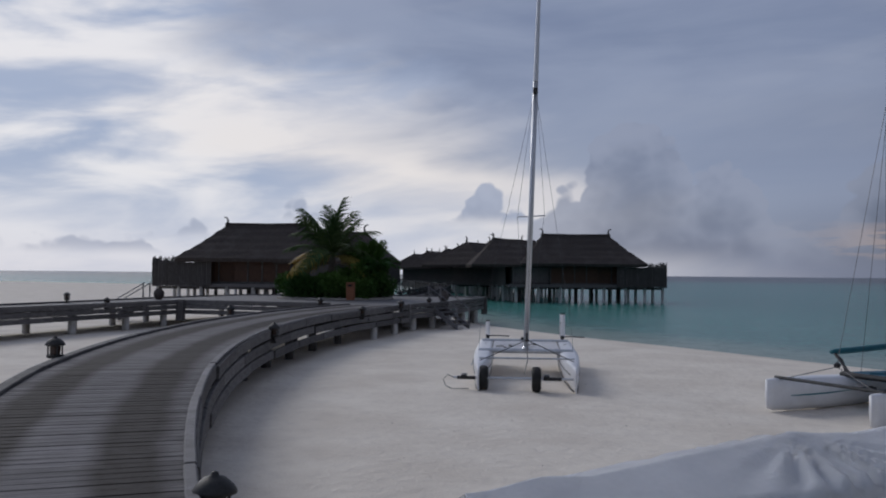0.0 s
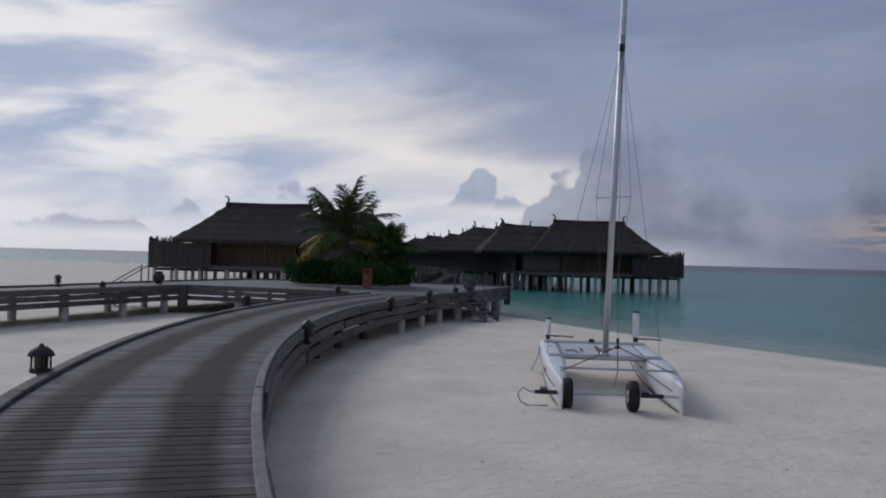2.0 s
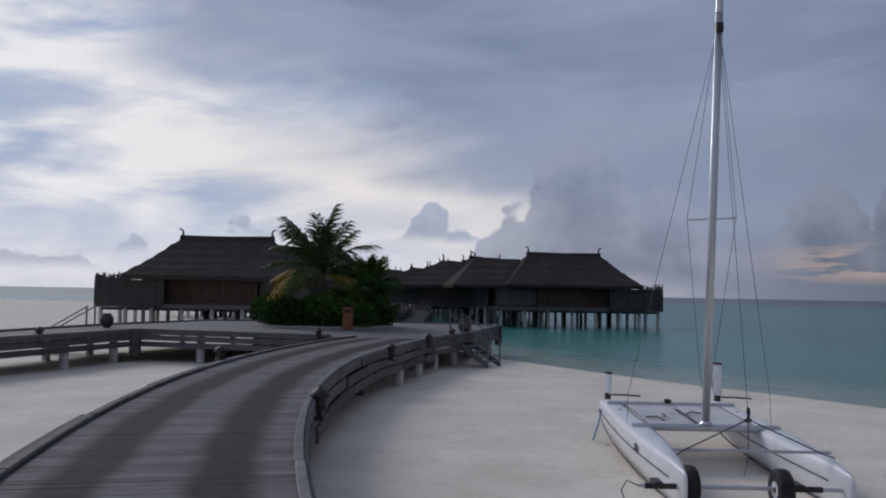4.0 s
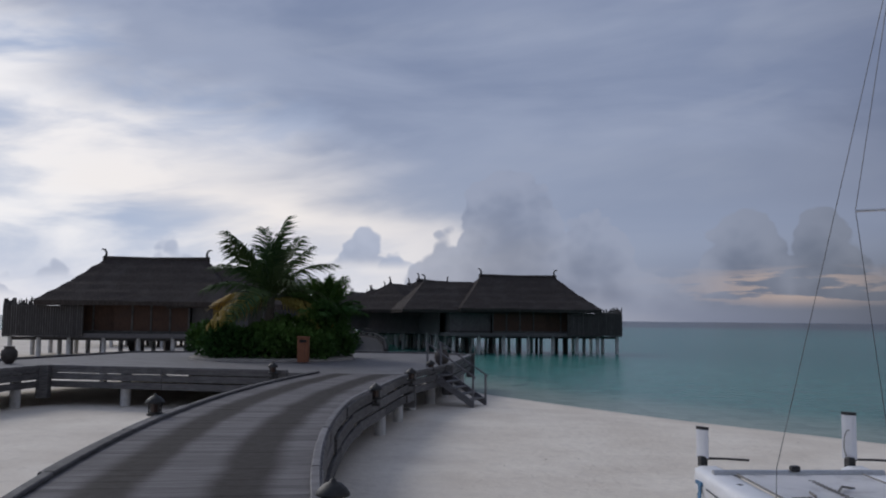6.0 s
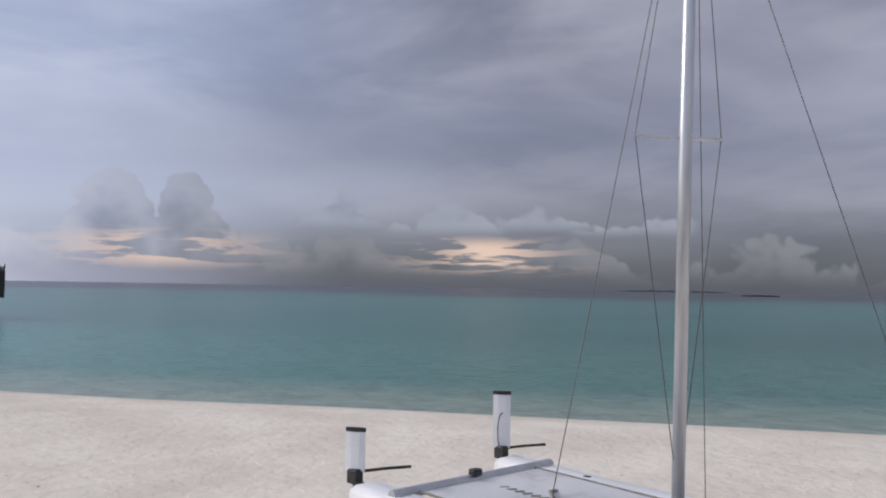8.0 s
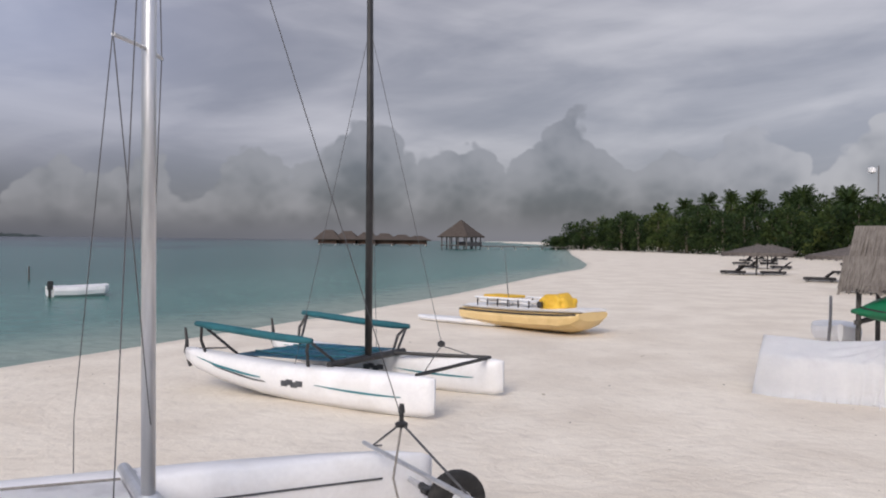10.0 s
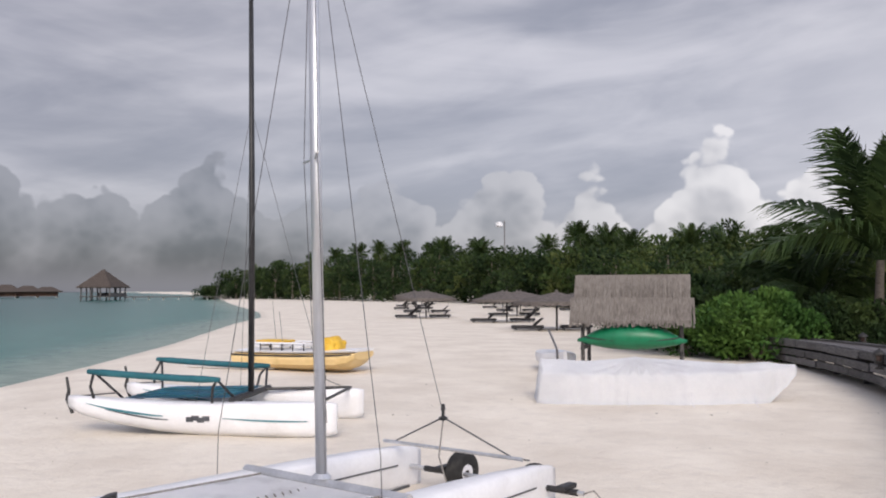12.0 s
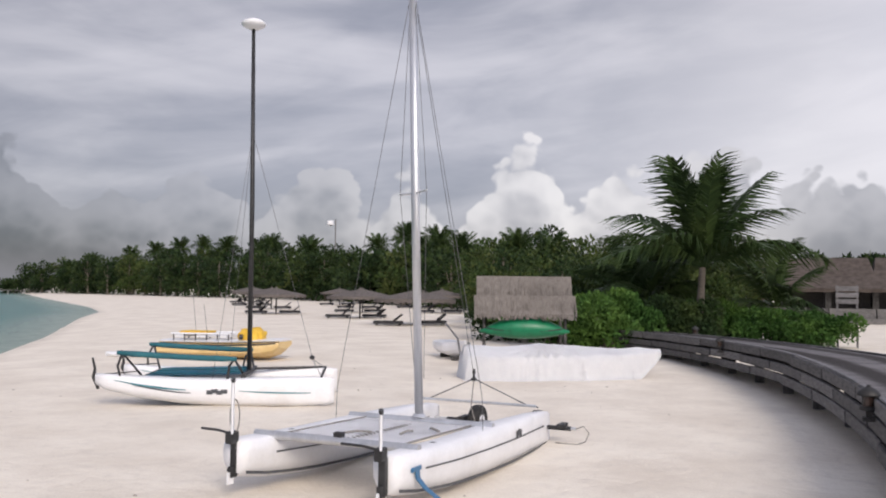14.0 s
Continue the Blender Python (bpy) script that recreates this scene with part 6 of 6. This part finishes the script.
def build_far():
    """Gazebo on its jetty, far thatched villas, low islands on the horizon, inland building."""
    g = thing("gazebo", Matrix.Translation((245, -121, 0)) @ Matrix.Rotation(radians(30), 4, "Z"), "thatched gazebo on stilts at the end of a jetty", "gazebo")
    bm = bmesh.new()
    hip_roof(bm, 11.6, 11.6, 0.4, 3.9, 9.4, n=8, rng=random.Random(5))
    part("roof", bm, M["farthatch"], g)
    bm = bmesh.new()
    box(bm, (0, 0, 0.95), (10.4, 10.4, 0.3))
    part("floor_slab", bm, M["side"], g)
    for x in (-4.7, -1.6, 1.6, 4.7):
        for y in (-4.7, -1.6, 1.6, 4.7):
            if abs(x) < 2 and abs(y) < 2:
                continue
            bm = bmesh.new()
            tube(bm, [(x, y, -1.5), (x, y, 3.8)], 0.22, 8)
            part("post", bm, M["side"], g)
    for x, y, sx, sy in ((0, -5.0, 10, 0.1), (-5.0, 0, 0.1, 10)):
        bm = bmesh.new()
        box(bm, (x, y, 1.6), (sx, sy, 1.0))
        part("balustrade", bm, M["side"], g)
    j = thing("jetty", Matrix.Translation((241, -126.5, 0)), "long low timber jetty joining the gazebo to the beach", "jetty")
    dx, dy = -27.0, -41.0
    a, ln = math.atan2(dy, dx), math.hypot(dx, dy)
    bm = bmesh.new()
    box(bm, (ln / 2, 0, 0.75), (ln, 2.2, 0.3), Matrix.Rotation(a, 4, "Z"))
    part("deck", bm, M["side"], j)
    for i in range(11):
        bm = bmesh.new()
        q = Matrix.Rotation(a, 4, "Z") @ Vector((ln * (i + 0.5) / 11, 0, 0))
        tube(bm, [(q.x, q.y, -1.5), (q.x, q.y, 0.7)], 0.25, 8)
        part("support_post", bm, M["pile"], j)
    far = None
    for i, (x, y) in enumerate(((394, -130), (392, -139), (388, -148), (385, -156), (382, -164), (378, -171))):
        v = thing("far_villa", Matrix.Translation((x, y, 0)) @ Matrix.Rotation(radians(60), 4, "Z"), "distant brown thatched water villa", "villa", "distant water villas")
        bm = bmesh.new()
        hip_roof(bm, 13, 13, 4, 2.6, 7.2 - 0.5 * i, n=6, rng=random.Random(i))
        part("roof", bm, M["farthatch"], v)
        bm = bmesh.new()
        box(bm, (0, 0, 1.6), (9, 9, 2.4))
        part("wall", bm, M["wall"], v)
        for sx in (-4, 4):
            for sy in (-4, 4):
                bm = bmesh.new()
                tube(bm, [(sx, sy, -1.5), (sx, sy, 0.5)], 0.3, 6)
                part("stilt", bm, M["pile"], v)
    rng = random.Random(8)
    for nm, x, y, half, h in (("far_island", 2990, 76, 232, 15), ("far_island", 2560, 1580, 190, 7), ("sand_reef", 620, 320, 14, 1.2)):
        t = tagged(new(nm), "low wooded island lying dark on the horizon" if nm == "far_island" else "dark flat reef rock showing above the lagoon", "island", "far islands", "structure")
        bm = bmesh.new()
        ang = math.atan2(x, -y)
        rings = []
        n = 60
        for i in range(n + 1):
            s = i / n * 2 - 1
            hh = h * (1 - abs(s) ** 4) * (0.72 + 0.35 * noise.noise(Vector((s * 9, x, 0))) + 0.15 * noise.noise(Vector((s * 31, x, 0)))) + 0.3
            c = Vector((x, y, 0)) + Vector((-y, x, 0)).normalized() * s * half
            d = Vector((x, y, 0)).normalized() * half * 0.12
            rings.append([c - d + Vector((0, 0, -1)), c - d * 0.8 + Vector((0, 0, hh * 0.8)), c + Vector((0, 0, hh)), c + d + Vector((0, 0, -1))])
        loft(bm, rings)
        part("canopy" if nm == "far_island" else "rock", bm, M["farwood"], t)
    # long thatched pavilion inland of the boardwalk
    b = thing("pavilion", Matrix.Translation((-7.6, -54.0, 0)) @ Matrix.Rotation(radians(4), 4, "Z"), "long brown pavilion with a row of steep thatched roofs", "pavilion")
    for i in range(6):
        x = 8.6 - i * 3.6
        bm = bmesh.new()
        hip_roof(bm, 4.4, 9.4, 3.0, 2.9, 5.6, x, 0, 0.10, 7, random.Random(i))
        part("roof_bay", bm, M["farthatch"], b)
        for e in (-1.7, 1.7):
            bm = bmesh.new()
            box(bm, (x + e, 3.3, 1.5), (0.25, 0.25, 3.2))
            part("post", bm, M["beam"], b)
        bm = bmesh.new()
        box(bm, (x, 1.9, 1.65), (3.0, 0.12, 2.9))
        part("wall_panel", bm, M["fence"], b)
        bm = bmesh.new()
        soft_box(bm, (x, 3.9, 0.85), (3.5, 0.10, 0.8), 0.03)
        part("parapet", bm, M["side"], b)
    bm = bmesh.new()
    box(bm, (-1.4, 0, 0.2), (25, 8.6, 0.5))
    part("plinth", bm, M["side"], b)
    bm = bmesh.new()
    box(bm, (-1.4, -3.0, 1.7), (24, 0.2, 3.2))
    part("back_wall", bm, M["greywall"], b)
    s = thing("slatted_sign", Matrix.Translation((-2.75, -15.4, 0)), "weathered slatted board sign on two grey posts", "sign")
    for x in (-0.42, 0.42):
        bm = bmesh.new()
        box(bm, (x, 0, 1.4), (0.09, 0.09, 3.0))
        part("post", bm, M["kerb"], s)
    for z in (2.75, 2.45, 2.15):
        bm = bmesh.new()
        soft_box(bm, (0.0, 0.07, z), (0.98, 0.035, 0.22), 0.008)
        part("slat", bm, M["kerb"], s)
    bm = bmesh.new()
    box(bm, (0, 0.07, 0.95), (0.85, 0.04, 0.10))
    part("cross_rail", bm, M["kerb"], s)
    a = thing("radio_mast", Matrix.Translation((96, -124, 0)), "slim mast with white radar drum above the woods", "mast")
    bm = bmesh.new()
    tube(bm, [(0, 0, 0), (0, 0, 17.0)], 0.12, 6)
    part("pole", bm, M["side"], a)
    bm = bmesh.new()
    lathe(bm, [(0.1, 15.6), (0.75, 15.8), (0.75, 16.6), (0.1, 16.8)], 12, Matrix.Translation((0.9, 0.6, 0)))
    part("drum", bm, M["gel"], a)


M["bridgewood"] = material("bridge_wood", (0.030, 0.031, 0.034), (0.07, 0.07, 0.075), 0.9, 3, 25, 0.4, gloss=0.05)
def build_bridge():
    """Railed walkway from the platform to the water villas."""
    br = thing("footbridge", Matrix.Translation((-4.2, 47.8, 0)), "grey timber footbridge with low rails leading to the water villas", "footbridge")
    pts = [Vector((0, 0, 0.98)), Vector((-0.4, 16, 1.0)), Vector((-1.4, 34, 1.0)), Vector((-6.5, 62, 1.0)), Vector((-15, 95, 1.0))]
    for i, (a, b) in enumerate(zip(pts, pts[1:])):
        d = b - a
        ang = math.atan2(d.y, d.x)
        bm = bmesh.new()
        m = Matrix.Translation(a) @ Matrix.Rotation(ang, 4, "Z")
        loft(bm, [[m @ Vector((0, -0.8, -0.2)), m @ Vector((0, 0.8, -0.2)), m @ Vector((0, 0.8, 0)), m @ Vector((0, -0.8, 0))],
                  [m @ Vector((d.xy.length, -0.8, d.z - 0.2)), m @ Vector((d.xy.length, 0.8, d.z - 0.2)), m @ Vector((d.xy.length, 0.8, d.z)), m @ Vector((d.xy.length, -0.8, d.z))]])
        part("deck", bm, M["bridgewood"], br)
        for y in (-0.84, 0.84):
            bm = bmesh.new()
            loft(bm, [[m @ Vector((0, y - 0.03, -0.45)), m @ Vector((0, y + 0.03, -0.45)), m @ Vector((0, y + 0.03, 0.10)), m @ Vector((0, y - 0.03, 0.10))],
                      [m @ Vector((d.xy.length, y - 0.03, d.z - 0.45)), m @ Vector((d.xy.length, y + 0.03, d.z - 0.45)), m @ Vector((d.xy.length, y + 0.03, d.z + 0.10)), m @ Vector((d.xy.length, y - 0.03, d.z + 0.10))]])
            part("side_board", bm, M["bridgewood"], br)
        for y in (-0.85, 0.85):
            for zz in (0.12, 0.34):
                bm = bmesh.new()
                tube(bm, [m @ Vector((0, y, zz)), m @ Vector((d.xy.length, y, d.z + zz))], 0.07, 6)
                part("rail", bm, M["bridgewood"], br)
            n = max(2, int(d.xy.length / 4))
            for k in range(n):
                q = m @ Vector((d.xy.length * (k + 0.5) / n, y, 0))
                bm = bmesh.new()
                tube(bm, [(q.x, q.y, -2.0), (q.x, q.y, 1.42)], 0.10, 7)
                part("rail_post", bm, M["bridgewood"], br)


M["reedark"] = material("parasol_thatch", (0.085, 0.075, 0.07), (0.17, 0.15, 0.14), 0.95, 5, 40, 0.6, gloss=0.1)
M["farthatch"] = material("brown_thatch", (0.060, 0.049, 0.043), (0.105, 0.088, 0.079), 0.95, 2, 20, 0.6, gloss=0.1)
M["loungecloth"] = material("dark_cushion", (0.022, 0.022, 0.024), (0.045, 0.045, 0.05), 0.85, 5, 60, 0.2)
M["farwood"] = material("far_wood", (0.028, 0.040, 0.045), (0.05, 0.065, 0.068), 0.95, 0.05, 0.6, 0, world_space=True)
build_island_planting()
build_bridge()
build_near_plants()
build_beach_furniture()
build_far()
build_woods()


def build_rubble():
    """Loose coral bits and leaf litter on the beach, too small to pick apart."""
    rng = random.Random(77)
    bm = bmesh.new()
    for i in range(150):
        x, y = rng.uniform(-2, 16), rng.uniform(-2, 32)
        if shore_distance(x, y) < 1.0 or x < edge(theta_of(y), CR, RR).x + 0.6:
            continue
        s = rng.choice((0.010, 0.013, 0.017, 0.024)) * rng.uniform(0.7, 1.3)
        z = ground_height(x, y, 9)
        b2 = bmesh.new()
        bmesh.ops.create_icosphere(b2, subdivisions=1, radius=s)
        for v in b2.verts:
            v.co = Vector((v.co.x * rng.uniform(0.7, 1.6), v.co.y, v.co.z * 0.45))
        join(bm, b2, Matrix.Translation((x, y, z + s * 0.2)) @ Matrix.Rotation(rng.uniform(0, 6), 4, "Z"))
    tagged(part("coral_rubble", bm, M["rubble"]), "small dark coral bits and leaf litter scattered on sand", "rubble", kind="stuff")


M["rubble"] = material("coral_bits", (0.26, 0.23, 0.20), (0.46, 0.42, 0.37), 0.9, 8, 60, 0.3)
build_rubble()

build_deck_boards()
